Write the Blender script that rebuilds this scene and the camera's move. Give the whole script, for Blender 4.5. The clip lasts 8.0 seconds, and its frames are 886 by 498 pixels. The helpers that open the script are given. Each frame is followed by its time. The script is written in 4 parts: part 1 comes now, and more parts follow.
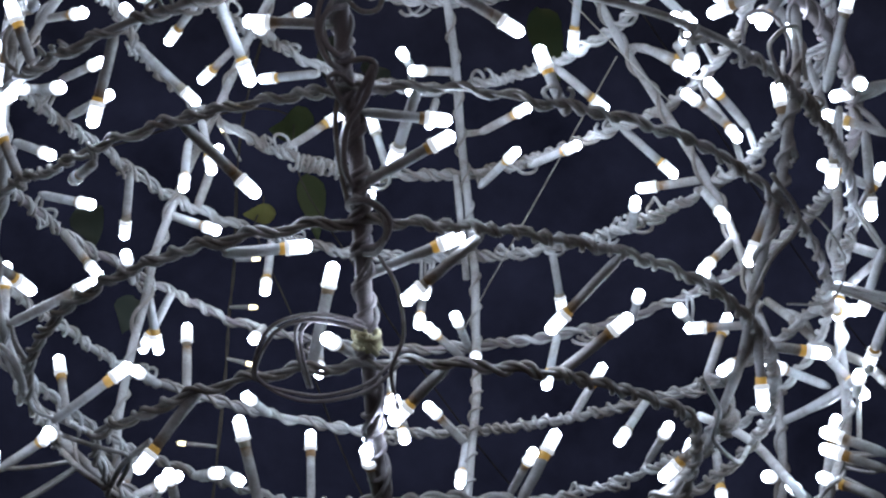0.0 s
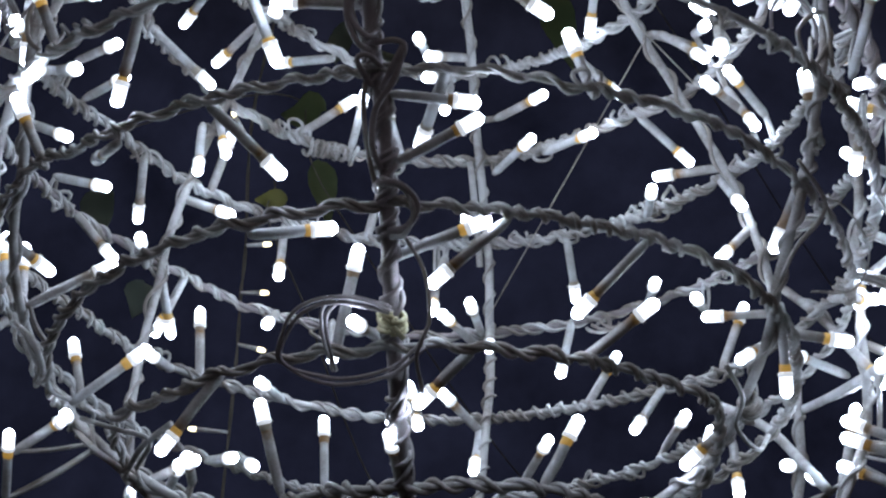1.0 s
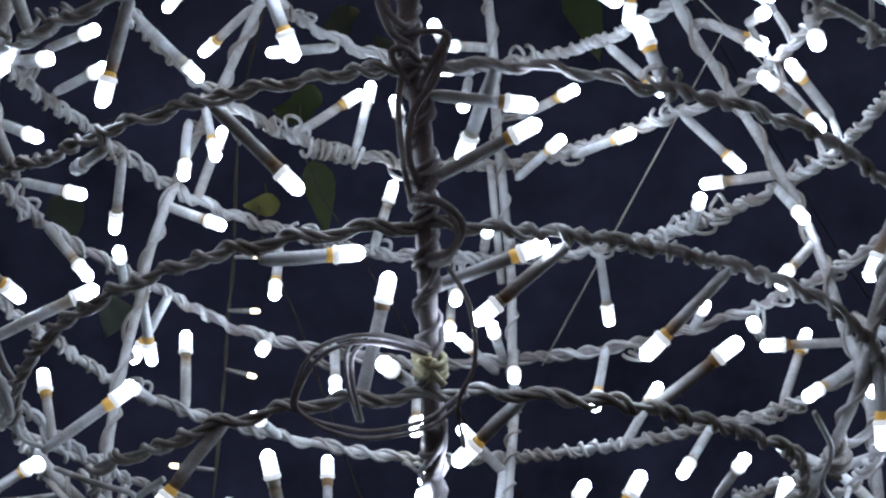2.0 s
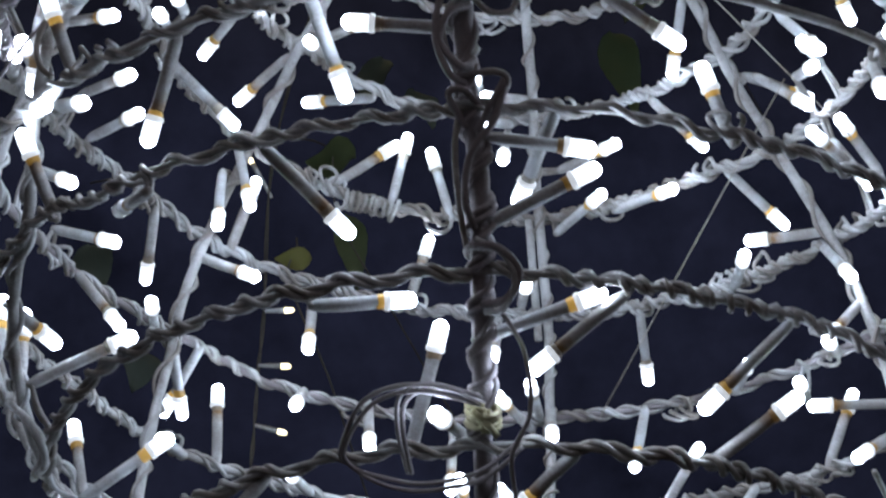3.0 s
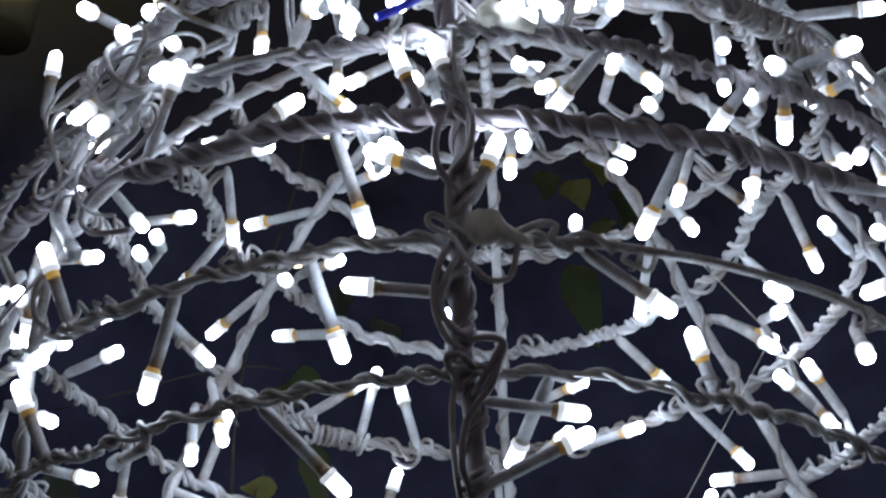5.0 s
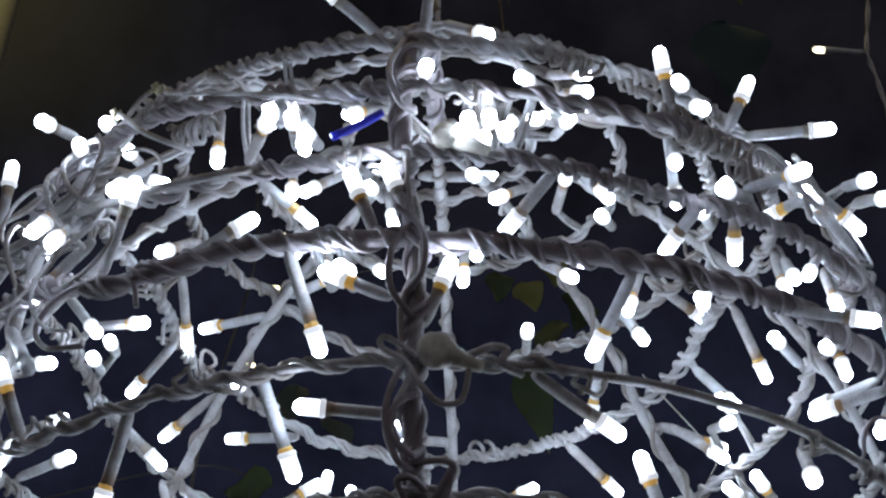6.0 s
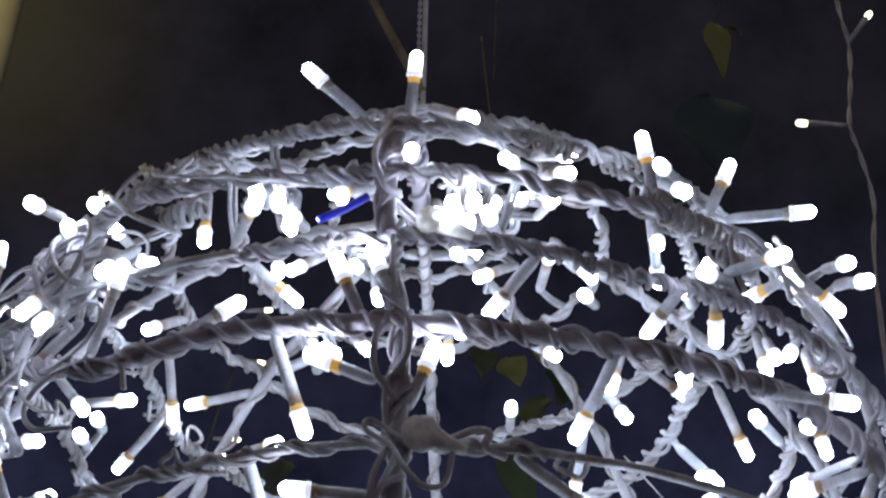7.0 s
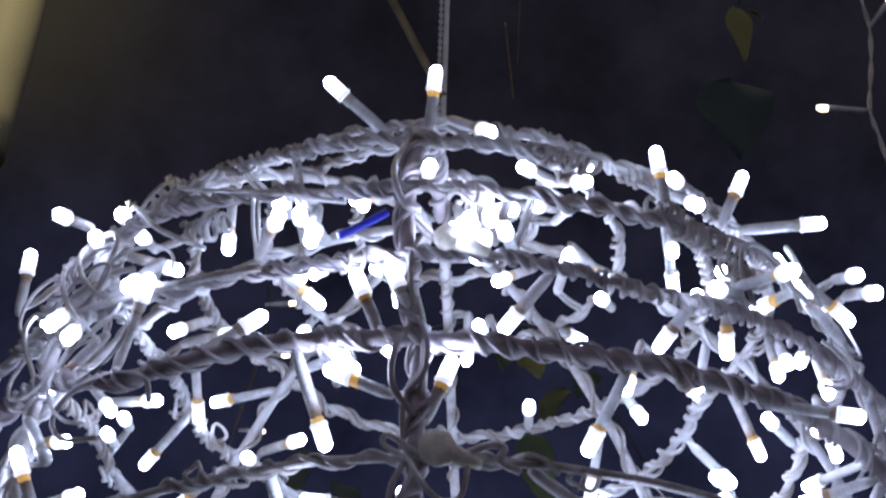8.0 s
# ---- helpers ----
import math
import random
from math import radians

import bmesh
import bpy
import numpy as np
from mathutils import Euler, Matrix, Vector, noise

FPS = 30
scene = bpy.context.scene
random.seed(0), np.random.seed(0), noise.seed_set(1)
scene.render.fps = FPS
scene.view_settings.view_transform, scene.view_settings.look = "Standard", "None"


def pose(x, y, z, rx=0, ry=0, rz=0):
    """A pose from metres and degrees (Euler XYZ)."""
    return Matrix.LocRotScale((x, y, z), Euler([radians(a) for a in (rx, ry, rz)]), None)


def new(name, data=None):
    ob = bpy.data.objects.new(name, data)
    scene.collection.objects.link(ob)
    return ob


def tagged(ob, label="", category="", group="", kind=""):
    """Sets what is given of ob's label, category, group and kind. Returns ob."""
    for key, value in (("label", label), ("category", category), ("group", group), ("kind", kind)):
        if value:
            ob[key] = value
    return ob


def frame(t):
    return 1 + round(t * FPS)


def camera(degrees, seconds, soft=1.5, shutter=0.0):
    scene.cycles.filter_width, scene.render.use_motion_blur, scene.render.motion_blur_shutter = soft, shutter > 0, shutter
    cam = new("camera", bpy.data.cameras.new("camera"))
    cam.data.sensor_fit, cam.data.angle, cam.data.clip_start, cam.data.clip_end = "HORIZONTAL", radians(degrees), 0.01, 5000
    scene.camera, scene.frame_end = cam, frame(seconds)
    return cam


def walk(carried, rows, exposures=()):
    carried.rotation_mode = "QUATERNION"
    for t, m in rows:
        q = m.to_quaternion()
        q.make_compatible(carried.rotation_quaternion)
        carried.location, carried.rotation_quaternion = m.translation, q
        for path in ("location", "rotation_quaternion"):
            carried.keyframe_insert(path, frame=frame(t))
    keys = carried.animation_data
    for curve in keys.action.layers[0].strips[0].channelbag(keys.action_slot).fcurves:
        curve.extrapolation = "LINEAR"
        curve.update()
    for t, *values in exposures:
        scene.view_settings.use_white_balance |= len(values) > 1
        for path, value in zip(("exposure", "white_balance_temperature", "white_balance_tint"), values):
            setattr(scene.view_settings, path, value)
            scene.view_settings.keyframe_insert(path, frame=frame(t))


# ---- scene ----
# A wire-frame ball of 35 cm wrapped in a string of white lights, hung in the dark in front of a plant and a wall.
cam = camera(18.0, 8.0, soft=2.3, shutter=0.4)
PATH = [
    (0.0, pose(0.0531, -0.9374, 1.4364, 119.088, -0.976, 1.749)),
    (0.5, pose(0.0421, -0.9391, 1.4363, 119.092, -1.073, 1.437)),
    (1.0, pose(0.0365, -0.9308, 1.4347, 119.039, -1.202, 1.088)),
    (1.2, pose(0.0336, -0.9019, 1.4488, 119.042, -0.882, 0.983)),
    (2.3, pose(-0.0022, -0.7934, 1.5242, 118.563, -0.948, -0.252)),
    (2.5, pose(-0.0000, -0.7864, 1.5165, 119.258, -1.163, 0.004)),
    (3.0, pose(-0.0134, -0.7877, 1.5206, 120.180, -1.412, -0.516)),
    (3.5, pose(-0.0238, -0.7960, 1.5272, 121.360, -1.384, -1.124)),
    (4.0, pose(-0.0328, -0.8058, 1.5307, 122.370, -1.102, -1.494)),
    (4.2, pose(-0.0375, -0.8059, 1.5311, 122.702, -1.165, -1.835)),
    (5.3, pose(-0.0387, -0.8134, 1.5360, 124.274, -1.012, -2.891)),
    (5.5, pose(-0.0378, -0.8141, 1.5382, 124.677, -1.111, -3.293)),
    (6.0, pose(-0.0390, -0.8267, 1.5430, 125.112, -1.023, -3.640)),
    (6.5, pose(-0.0424, -0.8302, 1.5426, 125.572, -0.921, -3.898)),
    (7.0, pose(-0.0394, -0.8383, 1.5429, 126.363, -0.972, -3.967)),
    (7.5, pose(-0.0388, -0.8548, 1.5459, 126.514, -1.217, -3.645)),
    (8.0, pose(-0.0375, -0.8678, 1.5455, 125.390, -1.464, -3.562)),
]
walk(cam, PATH, [(0.0, 0.0, 6500, 9), (3.5, 0.0, 6500, 8), (4.0, -0.08, 6500, 10), (5.5, -0.15, 6500, 10), (6.0, -0.08, 6500, 10), (6.5, 0.08, 6480, 12), (7.0, 0.34, 6300, 17), (7.5, 0.42, 6000, 22), (8.0, 0.45, 5960, 23)])

R = 0.175                     # radius of the ball
MID = Vector((0, 0, 2.0))     # its middle
GLOW = 18.0                   # strength of the lit bulbs

# ---- night sky and the one warm lamp up beside the wall ----
world = bpy.data.worlds.new("night")
world.use_nodes = True
scene.world = world
# a dim blue night; warm glow added high left in place of a lamplit wall
wt = world.node_tree
wn = wt.nodes
coords, split, blend = wn.new("ShaderNodeTexCoord"), wn.new("ShaderNodeSeparateXYZ"), wn.new("ShaderNodeMix")
rise, aside, both = wn.new("ShaderNodeMapRange"), wn.new("ShaderNodeMapRange"), wn.new("ShaderNodeMath")
blend.data_type, both.operation = "RGBA", "MULTIPLY"
rise.interpolation_type = aside.interpolation_type = "SMOOTHERSTEP"
rise.inputs["From Min"].default_value, rise.inputs["From Max"].default_value = 0.56, 0.67
aside.inputs["From Min"].default_value, aside.inputs["From Max"].default_value = -0.01, -0.178
wt.links.new(coords.outputs["Generated"], split.inputs[0])
wt.links.new(split.outputs["Z"], rise.inputs["Value"])
wt.links.new(split.outputs["X"], aside.inputs["Value"])
wt.links.new(rise.outputs["Result"], both.inputs[0])
wt.links.new(aside.outputs["Result"], both.inputs[1])
wt.links.new(both.outputs[0], blend.inputs["Factor"])
# blue low down, a dull neutral dark higher up
height, dusk = wn.new("ShaderNodeMapRange"), wn.new("ShaderNodeMix")
height.interpolation_type, dusk.data_type = "SMOOTHERSTEP", "RGBA"
height.inputs["From Min"].default_value, height.inputs["From Max"].default_value = 0.50, 0.64
wt.links.new(split.outputs["Z"], height.inputs["Value"])
wt.links.new(height.outputs["Result"], dusk.inputs["Factor"])
dusk.inputs["A"].default_value = (0.0088, 0.0100, 0.0208, 1)
dusk.inputs["B"].default_value = (0.0062, 0.0060, 0.0080, 1)
murk, murk_range, murky = wn.new("ShaderNodeTexNoise"), wn.new("ShaderNodeMapRange"), wn.new("ShaderNodeMix")
murk.inputs["Scale"].default_value, murk.inputs["Detail"].default_value, murk.inputs["Roughness"].default_value = 26.0, 6.0, 0.62
murk_range.inputs["From Min"].default_value, murk_range.inputs["From Max"].default_value = 0.3, 0.72
murk_range.inputs["To Min"].default_value, murk_range.inputs["To Max"].default_value = 0.62, 1.70
murky.data_type, murky.blend_type = "RGBA", "MULTIPLY"
murky.inputs["Factor"].default_value = 1.0
wt.links.new(coords.outputs["Generated"], murk.inputs["Vector"])
wt.links.new(murk.outputs["Fac"], murk_range.inputs["Value"])
wt.links.new(dusk.outputs["Result"], murky.inputs["A"])
wt.links.new(murk_range.outputs["Result"], murky.inputs["B"])
wt.links.new(murky.outputs["Result"], blend.inputs["A"])
blend.inputs["B"].default_value = (0.0345, 0.0300, 0.0135, 1)
# the lamps of the place behind the viewer, as one wide soft glow low in the sky
fore, soft_power, fore_mix = wn.new("ShaderNodeVectorMath"), wn.new("ShaderNodeMath"), wn.new("ShaderNodeMix")
fore.operation, soft_power.operation, fore_mix.data_type = "DOT_PRODUCT", "POWER", "RGBA"
fore.inputs[1].default_value = Vector((0.1, -1.0, 0.05)).normalized()
soft_power.inputs[1].default_value, soft_power.use_clamp = 1.6, True
clip_low = wn.new("ShaderNodeMath")
clip_low.operation, clip_low.inputs[1].default_value = "MAXIMUM", 0.0
wt.links.new(coords.outputs["Generated"], fore.inputs[0])
wt.links.new(fore.outputs["Value"], clip_low.inputs[0])
wt.links.new(clip_low.outputs[0], soft_power.inputs[0])
wt.links.new(soft_power.outputs[0], fore_mix.inputs["Factor"])
wt.links.new(blend.outputs["Result"], fore_mix.inputs["A"])
fore_mix.inputs["B"].default_value = (0.258, 0.239, 0.260, 1)
wt.links.new(fore_mix.outputs["Result"], wn["Background"].inputs["Color"])
wn["Background"].inputs["Strength"].default_value = 1.0

lamp_data = bpy.data.lights.new("porch_lamp", "POINT")
lamp_data.energy, lamp_data.color, lamp_data.shadow_soft_size = 15.0, (1.0, 0.86, 0.42), 0.06
porch = new("porch_lamp", lamp_data)
porch.location = (-0.34, 0.60, 4.05)
tagged(porch, "warm lamp high beside the wall", "lamp")


# ---- materials ----
def material(name):
    m = bpy.data.materials.new(name)
    m.use_nodes = True
    nt = m.node_tree
    return m, nt, nt.nodes["Principled BSDF"]


def link(nt, a, b):
    nt.links.new(a, b)


def grimy(name, clean, dirt, rough=0.45, grain=900.0, stain=70.0, bump=0.25, spread=(0.42, 0.68), vary=0.0):
    """A surface with stains at one scale and grain and relief at a finer one."""
    m, nt, bsdf = material(name)
    co = nt.nodes.new("ShaderNodeTexCoord")
    n1, n2 = nt.nodes.new("ShaderNodeTexNoise"), nt.nodes.new("ShaderNodeTexNoise")
    n1.inputs["Scale"].default_value, n1.inputs["Detail"].default_value = stain, 5
    n2.inputs["Scale"].default_value, n2.inputs["Detail"].default_value = grain, 3
    ramp = nt.nodes.new("ShaderNodeValToRGB")
    ramp.color_ramp.elements[0].position, ramp.color_ramp.elements[1].position = spread
    ramp.color_ramp.elements[0].color, ramp.color_ramp.elements[1].color = (*clean, 1), (*dirt, 1)
    for nd in (n1, n2):
        link(nt, co.outputs["Object"], nd.inputs["Vector"])
    mix = nt.nodes.new("ShaderNodeMath")
    mix.operation = "MULTIPLY_ADD"
    mix.inputs[1].default_value, mix.inputs[2].default_value = 0.25, -0.12
    link(nt, n2.outputs["Fac"], mix.inputs[0])
    add = nt.nodes.new("ShaderNodeMath")
    add.operation = "ADD"
    link(nt, n1.outputs["Fac"], add.inputs[0])
    link(nt, mix.outputs[0], add.inputs[1])
    last = add
    if vary:
        info, sub = nt.nodes.new("ShaderNodeObjectInfo"), nt.nodes.new("ShaderNodeMath")
        sub.operation, sub.inputs[1].default_value = "MULTIPLY_ADD", vary
        link(nt, info.outputs["Random"], sub.inputs[0])
        link(nt, add.outputs[0], sub.inputs[2])
        last = sub
    link(nt, last.outputs[0], ramp.inputs["Fac"])
    link(nt, ramp.outputs["Color"], bsdf.inputs["Base Color"])
    bsdf.inputs["Roughness"].default_value = rough
    b = nt.nodes.new("ShaderNodeBump")
    b.inputs["Strength"].default_value, b.inputs["Distance"].default_value = bump, 0.0004
    link(nt, n2.outputs["Fac"], b.inputs["Height"])
    link(nt, b.outputs["Normal"], bsdf.inputs["Normal"])
    return m


PVC = grimy("white_cable_pvc", (0.66, 0.68, 0.69), (0.24, 0.215, 0.195), 0.62, grain=1500.0, bump=0.8, spread=(0.40, 0.72), vary=0.22)
# brown-grey cable; the shade of the near side is put into this colour
PVC_BROWN_SHADED = grimy("brown_shaded_cable_pvc", (0.43, 0.405, 0.418), (0.225, 0.198, 0.207), 0.6, grain=1500.0, bump=0.8, spread=(0.36, 0.70), vary=0.18)
PAINT = grimy("white_painted_wire", (0.47, 0.475, 0.475), (0.20, 0.178, 0.162), 0.6, bump=0.5)
SLEEVE = grimy("white_rubber_sleeve", (0.60, 0.63, 0.65), (0.33, 0.315, 0.30), 0.62, 1100, 90, 0.5, vary=0.18)
# resin that has crept down inside some sleeves stains their upper end brown
stain_nt = SLEEVE.node_tree
stain_at, stain_z, stain_noise = stain_nt.nodes.new("ShaderNodeTexCoord"), stain_nt.nodes.new("ShaderNodeSeparateXYZ"), stain_nt.nodes.new("ShaderNodeTexNoise")
stain_who, stain_some, stain_edge = stain_nt.nodes.new("ShaderNodeObjectInfo"), stain_nt.nodes.new("ShaderNodeMapRange"), stain_nt.nodes.new("ShaderNodeMapRange")
stain_sum, stain_both, stain_mix = stain_nt.nodes.new("ShaderNodeMath"), stain_nt.nodes.new("ShaderNodeMath"), stain_nt.nodes.new("ShaderNodeMix")
stain_noise.inputs["Scale"].default_value = 420
stain_sum.operation, stain_sum.inputs[1].default_value = "MULTIPLY_ADD", 0.28
stain_both.operation, stain_mix.data_type = "MULTIPLY", "RGBA"
stain_some.inputs["From Min"].default_value, stain_some.inputs["From Max"].default_value = 0.35, 0.75
stain_edge.inputs["From Min"].default_value, stain_edge.inputs["From Max"].default_value = 0.88, 1.14
link(stain_nt, stain_at.outputs["Generated"], stain_z.inputs[0])
link(stain_nt, stain_at.outputs["Object"], stain_noise.inputs["Vector"])
link(stain_nt, stain_noise.outputs["Fac"], stain_sum.inputs[0])
link(stain_nt, stain_z.outputs["Z"], stain_sum.inputs[2])
link(stain_nt, stain_sum.outputs[0], stain_edge.inputs["Value"])
link(stain_nt, stain_who.outputs["Random"], stain_some.inputs["Value"])
link(stain_nt, stain_some.outputs["Result"], stain_both.inputs[0])
link(stain_nt, stain_edge.outputs["Result"], stain_both.inputs[1])
link(stain_nt, stain_both.outputs[0], stain_mix.inputs["Factor"])
stain_coat = stain_nt.nodes["Principled BSDF"].inputs["Base Color"]
link(stain_nt, stain_coat.links[0].from_socket, stain_mix.inputs["A"])
stain_mix.inputs["B"].default_value = (0.26, 0.15, 0.06, 1)
link(stain_nt, stain_mix.outputs["Result"], stain_coat)
CLIP = grimy("milky_plastic", (0.78, 0.76, 0.69), (0.48, 0.455, 0.39), 0.6, 700, 260, 0.7)
TIE = grimy("yellowed_tie", (0.55, 0.52, 0.34), (0.32, 0.28, 0.15), 0.4)
BLUE = grimy("blue_plastic", (0.01, 0.02, 0.55), (0.01, 0.015, 0.35), 0.35)
CORD = grimy("clear_cord", (0.60, 0.58, 0.52), (0.38, 0.34, 0.28), 0.35)
CHAIN = grimy("dull_steel", (0.62, 0.61, 0.60), (0.40, 0.39, 0.36), 0.4)
STALK = grimy("brown_stalk", (0.19, 0.15, 0.07), (0.11, 0.08, 0.04), 0.8)
STEM = grimy("dry_stem", (0.055, 0.047, 0.035), (0.035, 0.03, 0.022), 0.85)
POST = grimy("pale_post_paint", (0.55, 0.52, 0.30), (0.42, 0.38, 0.20), 0.6, 200, 8)
SOIL = grimy("dark_soil", (0.05, 0.042, 0.034), (0.028, 0.024, 0.02), 0.95, 60, 5)


def glowing(name, colour, strength, skin=(0.8, 0.8, 0.8)):
    m, nt, bsdf = material(name)
    bsdf.inputs["Base Color"].default_value = (*skin, 1)
    bsdf.inputs["Roughness"].default_value = 0.15
    bsdf.inputs["Emission Color"].default_value = (*colour, 1)
    bsdf.inputs["Emission Strength"].default_value = strength
    return m


LIT = glowing("lit_dome", (0.80, 0.925, 1.16), GLOW * 4.0)
LIT_SIDE = glowing("lit_lens_side", (0.82, 0.92, 1.12), GLOW * 0.14)
RIM = glowing("lit_flange", (0.88, 0.94, 1.04), 0.55)
WARM = glowing("warm_lens", (1.0, 0.88, 0.55), 4.0)


def amber_resin():
    m, nt, bsdf = material("amber_resin")
    bsdf.inputs["Base Color"].default_value = (0.52, 0.32, 0.09, 1)
    bsdf.inputs["Roughness"].default_value = 0.35
    # resin is no source; its emission stands for bulb light leaking through
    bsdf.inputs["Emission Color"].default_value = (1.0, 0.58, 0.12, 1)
    n = nt.nodes.new("ShaderNodeTexNoise")
    n.inputs["Scale"].default_value = 300
    tone = nt.nodes.new("ShaderNodeValToRGB")
    tone.color_ramp.elements[0].color, tone.color_ramp.elements[1].color = (0.46, 0.44, 0.38, 1), (0.50, 0.31, 0.08, 1)
    brown = tone.color_ramp.elements.new(0.45)
    brown.color = (0.20, 0.105, 0.035, 1)
    yellow = tone.color_ramp.elements.new(0.72)
    yellow.color = (0.52, 0.36, 0.12, 1)
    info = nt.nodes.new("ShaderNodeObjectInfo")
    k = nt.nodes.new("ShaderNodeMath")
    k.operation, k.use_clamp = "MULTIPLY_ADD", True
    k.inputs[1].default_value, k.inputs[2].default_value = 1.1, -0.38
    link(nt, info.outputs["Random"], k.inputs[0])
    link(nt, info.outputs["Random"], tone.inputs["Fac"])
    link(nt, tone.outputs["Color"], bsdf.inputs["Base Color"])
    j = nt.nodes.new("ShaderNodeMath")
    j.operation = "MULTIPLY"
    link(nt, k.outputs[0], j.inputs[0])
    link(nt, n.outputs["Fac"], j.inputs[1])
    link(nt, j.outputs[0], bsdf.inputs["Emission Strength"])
    return m


AMBER = amber_resin()


def clear_lens():
    m, nt, bsdf = material("clear_epoxy")
    bsdf.inputs["Base Color"].default_value = (0.9, 0.93, 0.97, 1)
    bsdf.inputs["Transmission Weight"].default_value = 0.6
    bsdf.inputs["Roughness"].default_value = 0.12
    bsdf.inputs["IOR"].default_value = 1.5
    return m


CLEAR = clear_lens()


def leaf_material(name, green, yellow):
    m = grimy(name, green, yellow, 0.75, 400, 40, 0.3, (0.38, 0.66), vary=0.2)
    nt = m.node_tree
    bsdf, out = nt.nodes["Principled BSDF"], nt.nodes["Material Output"]
    tr, mx = nt.nodes.new("ShaderNodeBsdfTranslucent"), nt.nodes.new("ShaderNodeMixShader")
    tr.inputs["Color"].default_value = (*[1.3 * c for c in green], 1)
    mx.inputs["Fac"].default_value = 0.3
    link(nt, bsdf.outputs[0], mx.inputs[1])
    link(nt, tr.outputs[0], mx.inputs[2])
    link(nt, mx.outputs[0], out.inputs["Surface"])
    return m


milk = CLIP.node_tree
milk_through, milk_mix = milk.nodes.new("ShaderNodeBsdfTranslucent"), milk.nodes.new("ShaderNodeMixShader")
milk_through.inputs["Color"].default_value = (0.78, 0.76, 0.68, 1)
milk_mix.inputs["Fac"].default_value = 0.25
link(milk, milk.nodes["Principled BSDF"].outputs[0], milk_mix.inputs[1])
link(milk, milk_through.outputs[0], milk_mix.inputs[2])
link(milk, milk_mix.outputs[0], milk.nodes["Material Output"].inputs["Surface"])

LEAF = leaf_material("green_leaf", (0.034, 0.058, 0.020), (0.050, 0.064, 0.019))
# greyed copy of the green leaf, with dim light painted into its colour
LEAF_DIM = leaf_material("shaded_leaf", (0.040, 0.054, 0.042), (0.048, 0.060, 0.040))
# bluish leaf copy: the dim blue of night is put into its colour
LEAF_FAR = leaf_material("dusk_tinted_leaf", (0.048, 0.078, 0.074), (0.05, 0.082, 0.072))
LEAF_OLIVE = leaf_material("olive_leaf", (0.20, 0.235, 0.075), (0.24, 0.235, 0.07))
LEAF_NEW = leaf_material("fresh_leaf", (0.11, 0.24, 0.03), (0.14, 0.26, 0.04))
LEAF_OLD = leaf_material("yellowing_leaf", (0.165, 0.175, 0.042), (0.17, 0.145, 0.042))


# ---- mesh helpers ----
def mesh_from(name, verts, faces, mat, smooth=True):
    me = bpy.data.meshes.new(name)
    me.from_pydata([tuple(v) for v in verts], [], faces)
    me.update()
    if smooth:
        me.polygons.foreach_set("use_smooth", [True] * len(me.polygons))
    me.materials.append(mat)
    return me


def thing(name, label, category, at=(0, 0, 0), group="", kind=""):
    ob = new(name)
    ob.location = at
    return tagged(ob, label, category, group, kind)


def part(name, me, parent, label="", m=None):
    ob = new(name, me)
    ob.parent = parent
    if m is not None:
        ob.matrix_basis = m
    if label:
        tagged(ob, label)
    return ob


def tube(points, radius, sides=7, closed=False):
    """A round wire along points; radius may be one number or one for each point."""
    P = np.asarray(points, float)
    n = len(P)
    rad = np.full(n, radius) if np.isscalar(radius) else np.asarray(radius, float)
    T = (np.roll(P, -1, 0) - np.roll(P, 1, 0)) if closed else np.gradient(P, axis=0)
    T /= np.linalg.norm(T, axis=1, keepdims=True) + 1e-12
    N = np.zeros_like(P)
    up = np.array([0.0, 0, 1]) if abs(T[0, 2]) < 0.9 else np.array([1.0, 0, 0])
    v = np.cross(T[0], up)
    for i in range(n):
        v = v - T[i] * (v @ T[i])
        v /= np.linalg.norm(v) + 1e-12
        N[i] = v
    B = np.cross(T, N)
    a = np.arange(sides) * 2 * np.pi / sides
    ring = P[:, None] + rad[:, None, None] * (np.cos(a)[None, :, None] * N[:, None] + np.sin(a)[None, :, None] * B[:, None])
    verts = ring.reshape(-1, 3)
    faces = []
    for i in range(n if closed else n - 1):
        j = (i + 1) % n
        for k in range(sides):
            q = (k + 1) % sides
            faces.append((i * sides + k, i * sides + q, j * sides + q, j * sides + k))
    if not closed:
        faces.append(tuple(range(sides - 1, -1, -1)))
        faces.append(tuple((n - 1) * sides + k for k in range(sides)))
    return verts, faces


def smooth_line(ctrl, per=10):
    """A Catmull-Rom line through a few control points."""
    C = [Vector(c) for c in ctrl]
    C = [C[0] * 2 - C[1]] + C + [C[-1] * 2 - C[-2]]
    out = []
    for i in range(1, len(C) - 2):
        p0, p1, p2, p3 = C[i - 1:i + 3]
        for k in range(per):
            t = k / per
            out.append(0.5 * (2 * p1 + (p2 - p0) * t + (2 * p0 - 5 * p1 + 4 * p2 - p3) * t * t + (3 * p1 - p0 - 3 * p2 + p3) * t ** 3))
    out.append(C[-2])
    return [tuple(p) for p in out]


def on_ball(lat, lon, r=R):
    a, b = radians(lat), radians(lon)
    return Vector((r * math.cos(a) * math.cos(b), r * math.cos(a) * math.sin(b), r * math.sin(a)))


